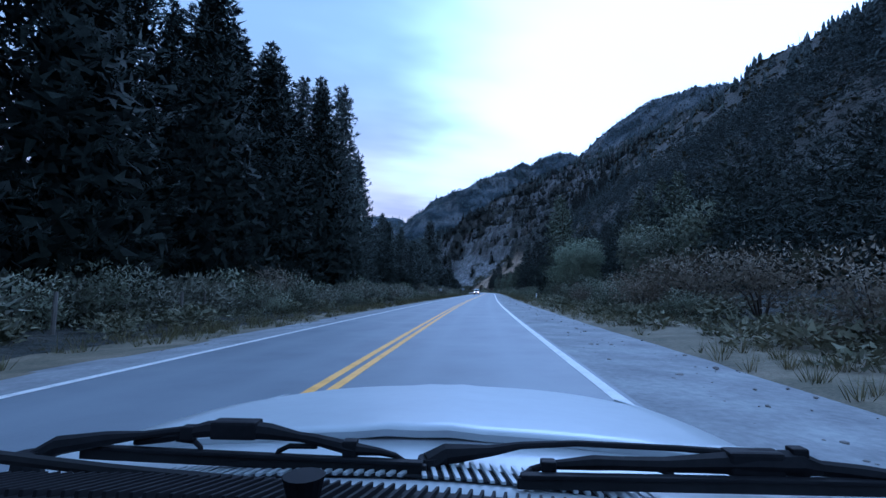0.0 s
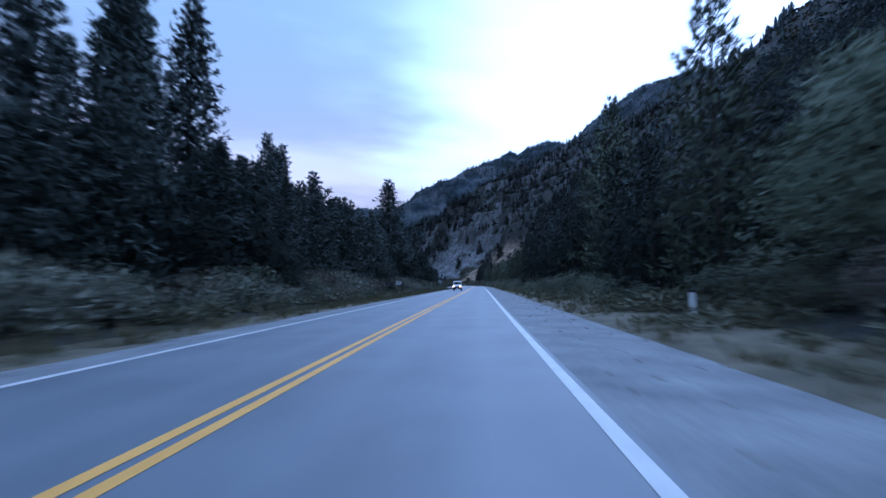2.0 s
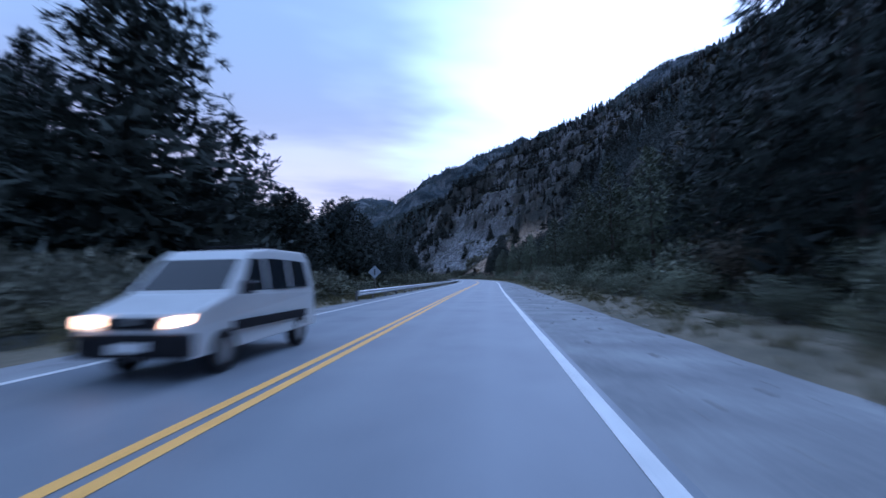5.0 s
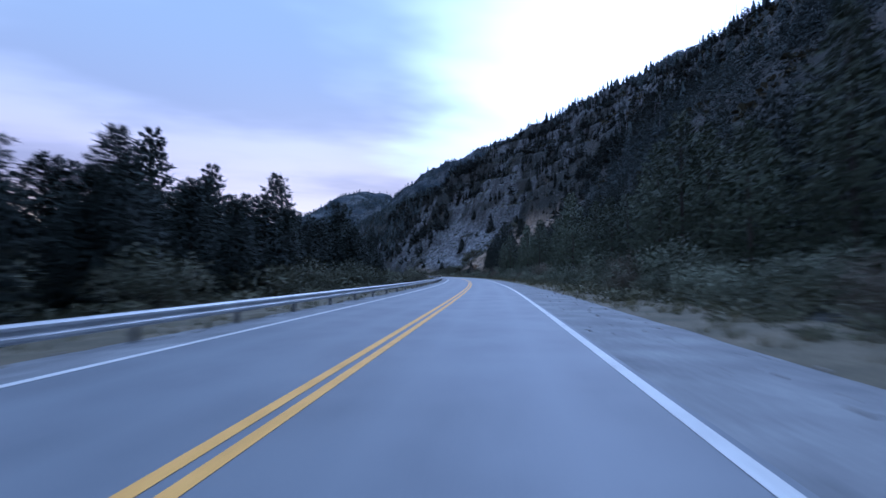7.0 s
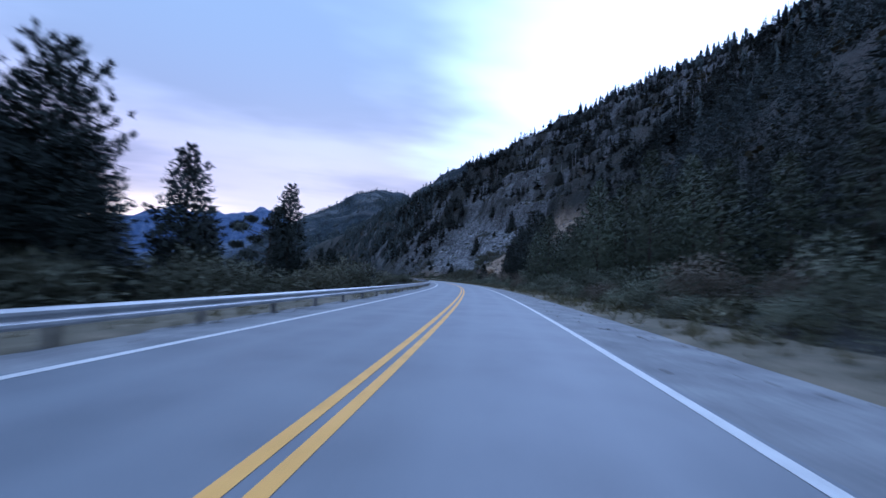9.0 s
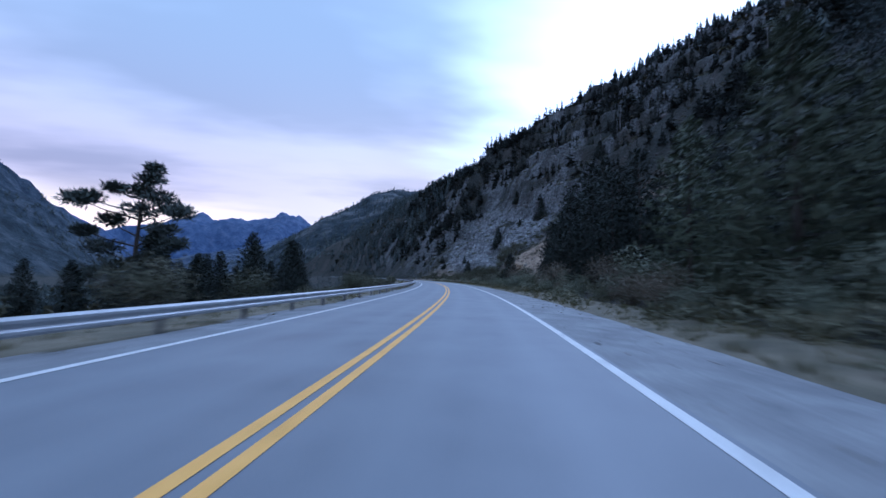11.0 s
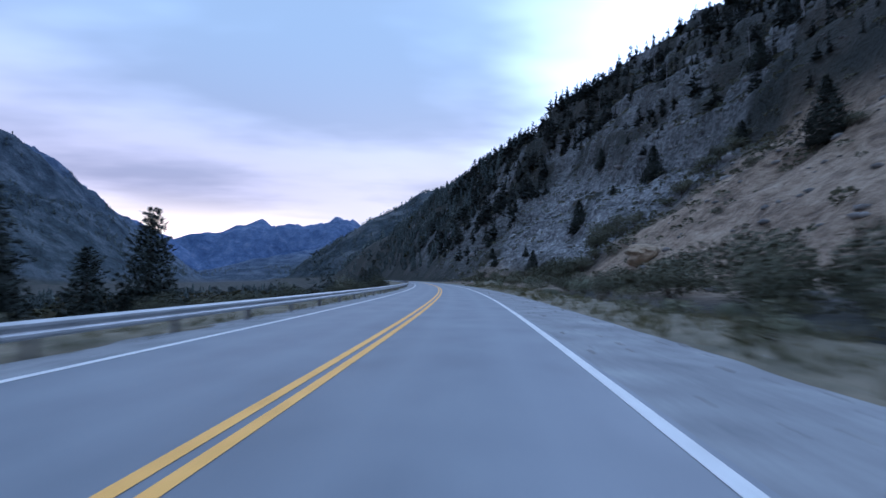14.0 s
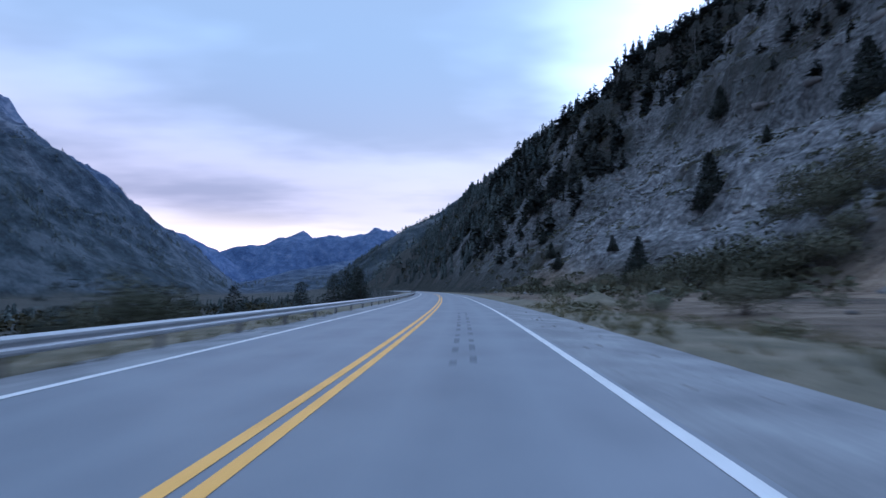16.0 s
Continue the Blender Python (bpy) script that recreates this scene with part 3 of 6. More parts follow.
def mesh_np(name, verts, tris, mat):
    verts, tris = np.asarray(verts, np.float32), np.asarray(tris, np.int32)
    me = bpy.data.meshes.new(name)
    me.vertices.add(len(verts))
    me.vertices.foreach_set("co", verts.ravel())
    me.loops.add(tris.size)
    me.loops.foreach_set("vertex_index", tris.ravel())
    me.polygons.add(len(tris))
    me.polygons.foreach_set("loop_start", np.arange(0, tris.size, 3, dtype=np.int32))
    me.polygons.foreach_set("loop_total", np.full(len(tris), 3, np.int32))
    me.materials.append(mat)
    me.update()
    return me


def blades(base, way, length, width, rng, curl=0.15):
    """Leaf or needle-spray blades: two triangles each, bent, from base points along unit ways."""
    n = len(base)
    side = np.cross(way, rng.normal(size=(n, 3)))
    side /= np.linalg.norm(side, axis=1)[:, None] + 1e-9
    mid = base + way * (length * 0.5)[:, None] + side * 0
    mid[:, 2] += curl * length * 0.4
    tip = base + way * length[:, None]
    tip[:, 2] -= curl * length
    a, b = mid + side * (width / 2)[:, None], mid - side * (width / 2)[:, None]
    v = np.stack([base, a, tip, b], 1).reshape(-1, 3)
    k = np.arange(n)[:, None] * 4
    f = np.concatenate([k + [0, 1, 2], k + [0, 2, 3]])
    return v, f


def spikes(base, way, length, width, rng):
    """Needle sprays: one slim triangle each, from base points along unit ways."""
    n = len(base)
    side = np.cross(way, rng.normal(size=(n, 3)))
    side /= np.linalg.norm(side, axis=1)[:, None] + 1e-9
    v = np.stack([base + side * (width / 2)[:, None], base - side * (width / 2)[:, None], base + way * length[:, None]], 1).reshape(-1, 3)
    return v, np.arange(n * 3).reshape(-1, 3)


def merge(pieces):
    vs, fs, off = [], [], 0
    for v, f in pieces:
        vs.append(v)
        fs.append(f + off)
        off += len(v)
    return np.concatenate(vs), np.concatenate(fs)


def stem(points, radii, seg=6):
    """A tapered round stem as arrays."""
    pts, rows = np.asarray(points, float), []
    for i, p in enumerate(pts):
        way = pts[min(i + 1, len(pts) - 1)] - pts[max(i - 1, 0)]
        way /= np.linalg.norm(way)
        u = np.cross(way, (0.31, 0.95, 0.05) if abs(way[2]) > 0.6 else (0, 0, 1))
        u /= np.linalg.norm(u)
        w = np.cross(way, u)
        a = np.arange(seg) * 2 * math.pi / seg
        rows.append(p + radii[i] * (np.cos(a)[:, None] * u + np.sin(a)[:, None] * w))
    v, f = np.concatenate(rows), []
    for i in range(len(pts) - 1):
        for j in range(seg):
            a, b = i * seg + j, i * seg + (j + 1) % seg
            f += [(a, b, b + seg), (a, b + seg, a + seg)]
    return v, np.array(f)


def little_conifer(seed, layers=7, spikes=7):
    rng = np.random.default_rng(seed)
    v, f = [], []
    for i in range(layers):
        u = i / layers
        r, z = 0.21 * (1 - u) ** 0.8 + 0.03, 0.08 + 0.9 * u
        top = min(1.0, z + 0.22)
        for j in range(spikes):
            a = 2 * math.pi * (j + rng.uniform(-0.3, 0.3)) / spikes + i
            rr = r * rng.uniform(0.65, 1.25)
            w = 3.4 / spikes
            k = len(v)
            v += [(0, 0, top), (math.cos(a - w) * rr * 0.75, math.sin(a - w) * rr * 0.75, z + 0.02), (math.cos(a) * rr * 1.1, math.sin(a) * rr * 1.1, z - 0.05 * rng.uniform(0, 1)),
                  (math.cos(a + w) * rr * 0.75, math.sin(a + w) * rr * 0.75, z + 0.02)]
            f += [(k, k + 1, k + 2), (k, k + 2, k + 3)]
    return np.array(v), np.array(f)


def ragged_conifer(seed, slim=0.16, tips=90, lop=0.0):
    """A wild mountain conifer one unit high: uneven boughs, gaps, sometimes a bare top."""
    rng = np.random.default_rng(seed)
    u = rng.uniform(0.03, 0.97 - lop, tips) ** 1.1
    a = rng.uniform(0, 6.28, tips)
    swell = rng.uniform(0.45, 1.3, 9)
    side = 1 + 0.35 * np.cos(a - rng.uniform(0, 6.28))
    reach = slim * ((1 - u) ** 0.75 + 0.06) * np.interp(u * 8, range(9), swell) * side
    k = rng.uniform(0, 0.5, tips)
    base = np.stack([np.cos(a) * reach * k, np.sin(a) * reach * k, u], 1)
    way = np.stack([np.cos(a), np.sin(a), rng.normal(-0.15, 0.35, tips)], 1)
    way /= np.linalg.norm(way, axis=1)[:, None]
    ln = reach * rng.uniform(0.6, 1.15, tips) + 0.02
    boughs = spikes(base, way, ln, ln * rng.uniform(0.45, 0.9, tips) + 0.012, rng)
    return merge([boughs, inner_mass(rng, 1.0, lambda v: slim * 0.6 * ((1 - v) ** 0.75 + 0.03) * np.interp(v * 8, range(9), swell), 0.0, tips // 2, lambda z: (0.0, 0.0)),
                  stem([(0, 0, 0), (rng.normal(0, 0.008), rng.normal(0, 0.008), 1.0)], [0.016, 0.003], 4)])


def inner_mass(rng, tall, reach_at, bare, count, centre):
    """The shaded inside of a crown: twigs that lie every way round the trunk."""
    u = bare + (0.95 - bare) * rng.uniform(0, 1, count) ** 1.15
    r = np.array([reach_at(v) for v in u])
    cx, cy = np.array([centre(v * tall) for v in u]).T
    a, k = rng.uniform(0, 6.28, count), rng.uniform(0, 1, count) ** 0.6
    base = np.stack([cx + np.cos(a) * r * k, cy + np.sin(a) * r * k, u * tall], 1)
    way = rng.normal(0, 1, (count, 3))
    way /= np.linalg.norm(way, axis=1)[:, None]
    ln = (0.15 * r + 0.012 * tall) * rng.uniform(0.8, 1.6, count)
    return spikes(base - way * (ln * 0.5)[:, None], way, ln, ln * rng.uniform(0.28, 0.5, count), rng)


def conifer(seed, tall, wide, bare=0.12, branches=120, spray=0.9, shape=0.85, open_top=0.0, dense=1.0, bushy=1.0, core=0.6, fill=7, layers=12, brush=12):
    """Trunk with limbs, and the crown of needle tufts, as two sets of arrays."""
    rng = np.random.default_rng(seed)
    lean = rng.normal(0, 0.012, 2) * tall
    zs = np.linspace(-0.6, tall * 0.97, 9)
    sway = np.stack([lean[0] * (zs / tall) ** 2 + rng.normal(0, 0.03, 9), lean[1] * (zs / tall) ** 2 + rng.normal(0, 0.03, 9), zs], 1)
    wood = [stem(sway, list(tall * 0.014 * (1 - zs / tall * 0.95) + 0.015), 8)]
    green = []
    swell = rng.uniform(0.82, 1.15, 9)
    for i in range(branches):
        u = bare + (1 - bare) * (i + rng.uniform(-0.5, 0.5)) / branches
        u = min(max(u, bare), 0.985)
        z = u * tall
        reach = wide * ((1 - u) ** shape) * rng.uniform(0.62, 1.05) + 0.022 * tall * (0.4 + 0.6 * (1 - u))
        reach *= np.interp(u * 8, range(9), swell) * (0.9 + 0.2 * (math.sin(i * 1.9 + seed) * 0.5 + 0.5))
        reach = min(reach, wide * (0.62 + 0.5 * min(1, (u - bare) / 0.15)))
        az = i * 2.39996 + rng.uniform(-0.5, 0.5)
        out = np.array([math.cos(az), math.sin(az), 0])
        cx, cy = np.interp(z, zs, sway[:, 0]), np.interp(z, zs, sway[:, 1])
        lift = 0.45 * u - 0.05 + open_top * u
        k = np.linspace(0, 1, 5)
        line = np.array([cx, cy, z]) + out * (reach * k)[:, None]
        line[:, 2] += reach * (lift * k - 0.25 * k * k * (1 - u) + 0.24 * k ** 3)
        if i % 3 == 0 and reach > 0.8:
            wood.append(stem(line[[0, 2, 4]], [0.02 + 0.004 * reach, 0.015, 0.006], 3))
        # tufts along the outer limb, each a small brush of needles that points outwards and up
        m = max(3, int(reach * 1.5 / spray * dense) + 2)
        t = rng.uniform(0.42, 1.0, m) ** 0.6
        t[0] = 1.0
        node = np.stack([np.interp(t, k, line[:, c]) for c in range(3)], 1)
        side = np.array([-out[1], out[0], 0])
        node += side * (rng.normal(0, 0.16, m) * reach * t)[:, None]
        q = brush
        base = np.repeat(node, q, 0) + rng.normal(0, 0.10 * spray, (m * q, 3))
        way = out * 0.55 + rng.normal(0, 0.55, (m * q, 3)) + np.array([0, 0, 0.5])
        way /= np.linalg.norm(way, axis=1)[:, None]
        ln = (0.5 if brush > 8 else 0.6) * spray * rng.uniform(0.6, 1.1, m * q)
        green.append(spikes(base, way, ln, ln * rng.uniform(0.17, 0.28, m * q) * bushy, rng))
    green.append(inner_mass(rng, tall, lambda u: core * wide * ((1 - u) ** shape + 0.03) * np.interp(u * 8, range(9), swell), bare, layers * 100,
                            lambda z: (np.interp(z, zs, sway[:, 0]), np.interp(z, zs, sway[:, 1]))))
    # twigs over the inside
    m = int(branches * fill)
    u = bare + (0.97 - bare) * rng.uniform(0, 1, m) ** 1.25
    base = np.stack([np.interp(u * tall, zs, sway[:, 0]), np.interp(u * tall, zs, sway[:, 1]), u * tall], 1)
    way = rng.normal(0, 1, (m, 3)) * np.array([1, 1, 0.45])
    way /= np.linalg.norm(way, axis=1)[:, None]
    far_out = core * wide * ((1 - u) ** shape + 0.04)
    base += way * (far_out * rng.uniform(0.55, 1.2, m))[:, None]
    ln = np.minimum(far_out, 0.8 * spray) * rng.uniform(0.7, 1.3, m)
    way = way + rng.normal(0, 0.5, (m, 3))
    green.append(spikes(base, way / np.linalg.norm(way, axis=1)[:, None], ln, ln * rng.uniform(0.22, 0.36, m), rng))
    tip = np.stack([np.full(16, sway[-1, 0]), np.full(16, sway[-1, 1]), tall * rng.uniform(0.90, 0.97, 16)], 1)
    way = rng.normal(0, 0.38, (16, 3)) + np.array([0, 0, 1.0])
    way /= np.linalg.norm(way, axis=1)[:, None]
    green.append(spikes(tip, way, np.full(16, 0.034 * tall), np.full(16, 0.006 * tall + 0.04), rng))
    return merge(wood), merge(green)


def broadleaf(seed, tall, wide, leaves=1500, leaf=0.28, stems=6, ragged=0.25, low=0.12, lumps=9):
    """A shrub or round-headed tree: stems from the ground, leafy lumps round their ends."""
    rng = np.random.default_rng(seed)
    wood, green = [], []
    for i in range(lumps):
        az, rr = i * 2.39996 + rng.uniform(-0.4, 0.4), wide * math.sqrt((i + 0.3) / lumps) * 0.62
        top = tall * (low + 0.22 + (0.62 - low) * (1 - (rr / wide) ** 1.3)) * (rng.uniform(0.78, 1.08) if i % 2 else rng.uniform(0.35, 0.8))
        c = np.array([math.cos(az) * rr, math.sin(az) * rr, top])
        if i < stems + 3:
            wood.append(stem([(0.05 * rng.normal(), 0.05 * rng.normal(), -0.3), (c[0] * 0.35, c[1] * 0.35, top * 0.5), c], [0.02 * tall * 0.6 + 0.01, 0.012 * tall * 0.5 + 0.008, 0.008], 5))
        size = wide * rng.uniform(0.34, 0.52)
        m = leaves // lumps
        p = rng.normal(size=(m, 3))
        p /= np.linalg.norm(p, axis=1)[:, None]
        rad = size * (0.35 + 0.65 * rng.uniform(0, 1, m) ** 0.5) * (1 + ragged * rng.normal(0, 0.6, m))
        base = c + p * rad[:, None] * np.array([1, 1, 0.72])
        base[:, 2] = np.maximum(base[:, 2], 0.03 * tall)
        way = p * 0.7 + rng.normal(0, 0.6, (m, 3)) + np.array([0, 0, 0.25])
        way /= np.linalg.norm(way, axis=1)[:, None]
        ln = leaf * rng.uniform(0.5, 1.25, m)
        green.append(spikes(base, way, ln, ln * rng.uniform(0.4, 0.6, m), rng))
    return merge(wood), merge(green)


def plant(name, arrays, crown_mat, label, category, group="", wood_mat=None):
    """One plant, with trunk and crown as parts, kept as the model for its copies."""
    (wv, wf), (gv, gf) = arrays
    ob = thing(name, label, category, group=group)
    sub("trunk", mesh_np("trunk", wv, wf, wood_mat or BARK), ob)
    gf, way = soften(gv, gf)
    sub("crown", set_normals(mesh_np("crown", gv, gf, crown_mat), way), ob)
    return ob


placed = {}


def open_view(s, d):
    """False where a post or board stands free of growth."""
    return not any(a < s < b and c < d < e for a, b, c, e in ((58, 75, 6, 10.6), (12, 26, -13, -8), (112, 146, -14.5, -8), (170, 182, -10, -5)))



def put(model, s, d, scale, top=None, tall=1.0, turn=None, wide=1.0):
    """Set a model, or a copy of it, at a place by the road; top: its height over the road's level."""
    if top is None and not open_view(s, d):
        return 0
    x, y = at(s, d)
    z = ground_z(x, y) - 0.12
    if top is not None:
        scale = (top - z) / tall
    m = Matrix.Translation((x, y, z)) @ Matrix.Rotation(RNG.uniform(0, 6.28) if turn is None else turn, 4, "Z") @ Matrix.Diagonal((scale * wide, scale * wide, scale, 1))
    if model not in placed:
        placed[model] = 1
        model.matrix_basis = m
    else:
        made = model.copy()
        scene.collection.objects.link(made)
        made.matrix_basis = m
        for c in model.children:
            k = c.copy()
            scene.collection.objects.link(k)
            k.parent = made
    return z


FOREST, SLOPE_WOOD, HEDGE, LONE = "roadside pine forest", "pines at the foot of the slope", "roadside shrubs", "scattered pines above the valley"
TALL = [plant("pine_tree", conifer(11 + i, 26, 5.2, 0.04, 150, 0.85, 0.80, 0, 0.8, 1.3, 0.76, 5, 32, 11), NEEDLES, "tall dark green pine in the roadside forest", "tree", FOREST) for i in range(4)]
DEEP = [plant("pine_tree", conifer(15 + i, 26, 5.2, 0.04, 150, 0.8, 0.80, 0, 0.8, 1.2, 0.78, 5, 36, 12), SHADE_NEEDLES, "tall pine at the forest's edge, its near-black shade painted in", "tree", FOREST) for i in range(2)]
MID = [plant("pine_tree", conifer(31 + i, 13, 3.7, 0.02, 84, 0.66, 0.72, 0, 0.8, 1.3, 0.72, 6, 9, 11), YOUNG_NEEDLES, "young green pine at the foot of the slope", "tree", SLOPE_WOOD) for i in range(4)]
VALLEY = [plant("pine_tree", conifer(51 + i, 15, 4.6, 0.02, 96, 0.74, 0.70, 0, 0.85, 1.35, 0.80, 8, 26, 11), SHADE_NEEDLES, "dark pine on the bank below the guardrail", "tree", LONE) for i in range(3)]

# forest on the left, at first tall and close
for s, d, top, k in ((58, -16.4, 27.6, 0), (60, -19.7, 29.8, 3), (64, -30.6, 36.0, 1), (68, -27.3, 34.5, 2), (86, -22.5, 27.0, 0), (98, -26.0, 30.5, 1), (91, -27.0, 29.5, 2),
                     (90, -31, 22.1, 3), (92, -15.1, 13.9, 1), (90, -12.4, 9.8, 2), (118, -25.4, 21.2, 3), (112, -27, 17.6, 0), (150, -31.5, 25.0, 0), (162, -18.3, 25.5, 1),
                     (166, -32.3, 18, 2), (172, -35, 21, 3), (171, -27, 17, 0), (77, -21, 20.5, 1), (72, -19, 19, 3), (75, -25, 22, 0), (158, -22.5, 15, 2), (166, -16.8, 11.5, 3), (170, -19.5, 12, 0),
                     (128, -27, 17, 1), (134, -31, 19, 2), (140, -28, 19.5, 3), (146, -33, 22, 0), (152, -28, 20, 1), (156, -37, 22, 2), (124, -22, 14.5, 3), (131, -22, 15.5, 0), (138, -24, 16.5, 1), (145, -23, 16, 2)):
    put(TALL[k], s, d, 1, top=top, tall=26, wide=1.55 if s == 162 else 1.0 if s < 120 or s > 157 else 1.45)
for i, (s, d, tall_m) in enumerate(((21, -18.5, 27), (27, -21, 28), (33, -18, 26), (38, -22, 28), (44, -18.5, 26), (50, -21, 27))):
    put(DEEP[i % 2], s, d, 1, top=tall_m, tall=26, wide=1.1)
s = -32.0
while s < 150:
    for row, d0 in enumerate((-17.5, -22.5, -28.5, -35)):
        if row > (1 if s < 50 else 3) or (row == 0 and 18 < s < 52):
            continue
        if RNG.uniform() < (0.95 if s < 57 else (0.95 if row > 0 else 0.3)):
            h = RNG.uniform(22, 29) if s < 57 else (RNG.uniform(9.5, 13.5) if s < 106 else RNG.uniform(13, 17) + 0.12 * (-d0 - 15))
            put((DEEP * 2 if s < 57 else TALL)[int(RNG.integers(4))], s + RNG.uniform(-2.2, 2.2), d0 + RNG.uniform(-2, 2), h / 26, wide=RNG.uniform(0.95, 1.2) * (1.0 if s < 57 else 1.3))
    s += 5.8
for s, d, top, k in ((254, -46, 22.4, 0), (246, -33, 15.2, 1), (238, -21, 12.2, 2), (244, -18, 7.3, 1), (281.5, -25.3, 12.2, 2), (295.5, -21, 11.5, 0),
                     (370, -30, 6.6, 0), (374, -32, 8.1, 1), (406, -32, 8.4, 2), (416, -35.4, 9.8, 0), (452, -43, 11.5, 1), (360, -41, 6.5, 0), (372, -47, 8.5, 1), (355, -37, 4.5, 2), (364, -36, 4.0, 0), (232, -27, 9.5, 0), (226, -24, 9.0, 2), (258, -27, 8.5, 1), (256, -18, 8.6, 0), (253, -20.5, 9.0, 2), (260, -21.5, 9.2, 1), (250, -16, 7.6, 0), (266, -25, 9.6, 2), (247, -22, 9.2, 1), (270, -31, 10.0, 0)):
    put(VALLEY[k], s, d, 1, top=top, tall=15)
s = 176.0
while s < 262:
    for d0 in (-15, -21, -28, -36):
        if RNG.uniform() < 0.85:
            put(VALLEY[int(RNG.integers(3))], s + RNG.uniform(-2.5, 2.5), d0 + RNG.uniform(-2, 2), 1, top=RNG.uniform(5.5, 9.0) + 0.1 * (-d0 - 14) + (2 if s < 205 else 0) - (1.5 if s > 250 else 0), tall=15, wide=RNG.uniform(1.1, 1.45))
    s += 5.0
for i in range(26):
    put(VALLEY[int(RNG.integers(3))], RNG.uniform(265, 470), RNG.uniform(-75, -26), 1, top=RNG.uniform(1.5, 5.5), tall=15)
wide_pine = plant("pine_tree", conifer(77, 14, 6.2, 0.02, 110, 0.85, 0.5, 0.35, 1.2, 1.3, 0.72, 9, 30), SHADE_NEEDLES, "broad ragged pine leaning over the bank below the guardrail", "tree", LONE)
put(wide_pine, 262, -20.5, 1, top=11.8, tall=14, wide=0.8)
put(wide_pine, 300, -34, 1, top=7.0, tall=14)


def layered_pine(seed, tall, wide):
    """An old pine: bent limbs that carry uneven clumps of needles, more to one side."""
    rng = np.random.default_rng(seed)
    wood = [stem([(0, 0, -0.5), (0.3, 0.1, tall * 0.45), (1.0, -0.2, tall * 0.75), (2.0, 0.0, tall * 0.95)], [0.40, 0.30, 0.18, 0.06], 8)]
    green = []
    for x, z, r in ((0.28, 0.97, 0.15), (0.22, 0.90, 0.22), (-0.02, 0.84, 0.24), (0.30, 0.80, 0.27), (0.50, 0.74, 0.24), (0.82, 0.70, 0.20), (-0.62, 0.88, 0.19), (-0.80, 0.80, 0.23), (-0.55, 0.76, 0.24), (0.08, 0.72, 0.30),
                    (-0.30, 0.66, 0.22), (0.55, 0.60, 0.24), (0.75, 0.52, 0.22), (-0.85, 0.60, 0.20), (0.15, 0.54, 0.30), (-0.50, 0.50, 0.30), (0.40, 0.42, 0.30), (-0.20, 0.38, 0.34), (0.70, 0.34, 0.28), (-0.70, 0.34, 0.30), (0.1, 0.24, 0.4)):
        c = np.array([x * wide, rng.normal(0, 0.22) * wide, tall * z])
        wood.append(stem([(0.8 * z, 0, c[2] - 2.2), c * [0.55, 0.55, 1] - [0, 0, 1.2], c], [0.13, 0.08, 0.03], 5))
        m = 430
        q = rng.normal(size=(m, 3))
        q /= np.linalg.norm(q, axis=1)[:, None]
        base = c + q * (r * wide * rng.uniform(0.2, 1.05, (m, 1))) * np.array([1, 1, 0.46])
        way = q * 0.5 + rng.normal(0, 0.45, (m, 3)) + np.array([0, 0, 0.45])
        way /= np.linalg.norm(way, axis=1)[:, None]
        ln = rng.uniform(0.5, 1.0, m)
        green.append(spikes(base, way, ln, ln * 0.34, rng))
    return merge(wood), merge(green)


umbrella = plant("umbrella_pine", layered_pine(71, 24, 9.0), NEEDLES, "old broad-topped pine standing alone above the valley", "tree")
put(umbrella, 366, -47, 1, top=17.6, tall=24, turn=radians(heading(330)))

SHADE = [plant("pine_tree", conifer(37 + i, 14, 4.0, 0.02, 90, 0.68, 0.66, 0, 0.8, 1.3, 0.74, 6, 9, 11), SHADE_NEEDLES, "tall pine close beside the road, darkened by painted shade", "tree", SLOPE_WOOD) for i in range(2)]
# woods at the foot of the slope on the right
s = 84.0
while s < 346:
    for row, d0 in enumerate((14.0, 18.5)):
        if RNG.uniform() < (0.95 if row else 0.65):
            top = RNG.uniform(8.0, 12.5) + 0.12 * (d0 - 14) + (2.5 if 110 < s < 160 else 0)
            dark = s < 165 or s > 325
            put(SHADE[int(RNG.integers(2))] if dark else MID[int(RNG.integers(4))], s + RNG.uniform(-1.9, 1.9), d0 + RNG.uniform(-1.6, 1.6), 1, top=top, tall=14 if dark else 13, wide=RNG.uniform(0.95, 1.25))
    s += 5.6
for s, d, top in ((80, 14.8, 16.6), (112, 18.7, 23.5), (56, 20, 13), (52, 23, 14), (60, 24, 15), (122, 20, 20.5), (158, 26, 26), (376, 23, 12.5), (371, 25, 14), (368, 19, 9.5)):
    put(MID[int(RNG.integers(4))], s, d, 1, top=top, tall=13, wide=0.9)
inner = []
s = 8.0
while s < 386:
    for d0 in (23, 27.5, 32, 37, 42, 48):
        for _ in range(1):
            x, y = at(s + RNG.uniform(-2, 2), d0 + RNG.uniform(-1.8, 1.8))
            inner.append((x, y, ground_z(x, y) - 0.2, RNG.uniform(0.62, 1.0), RNG.uniform(0.9, 1.2)))
    s += 5.6
FOOT_ROWS = inner
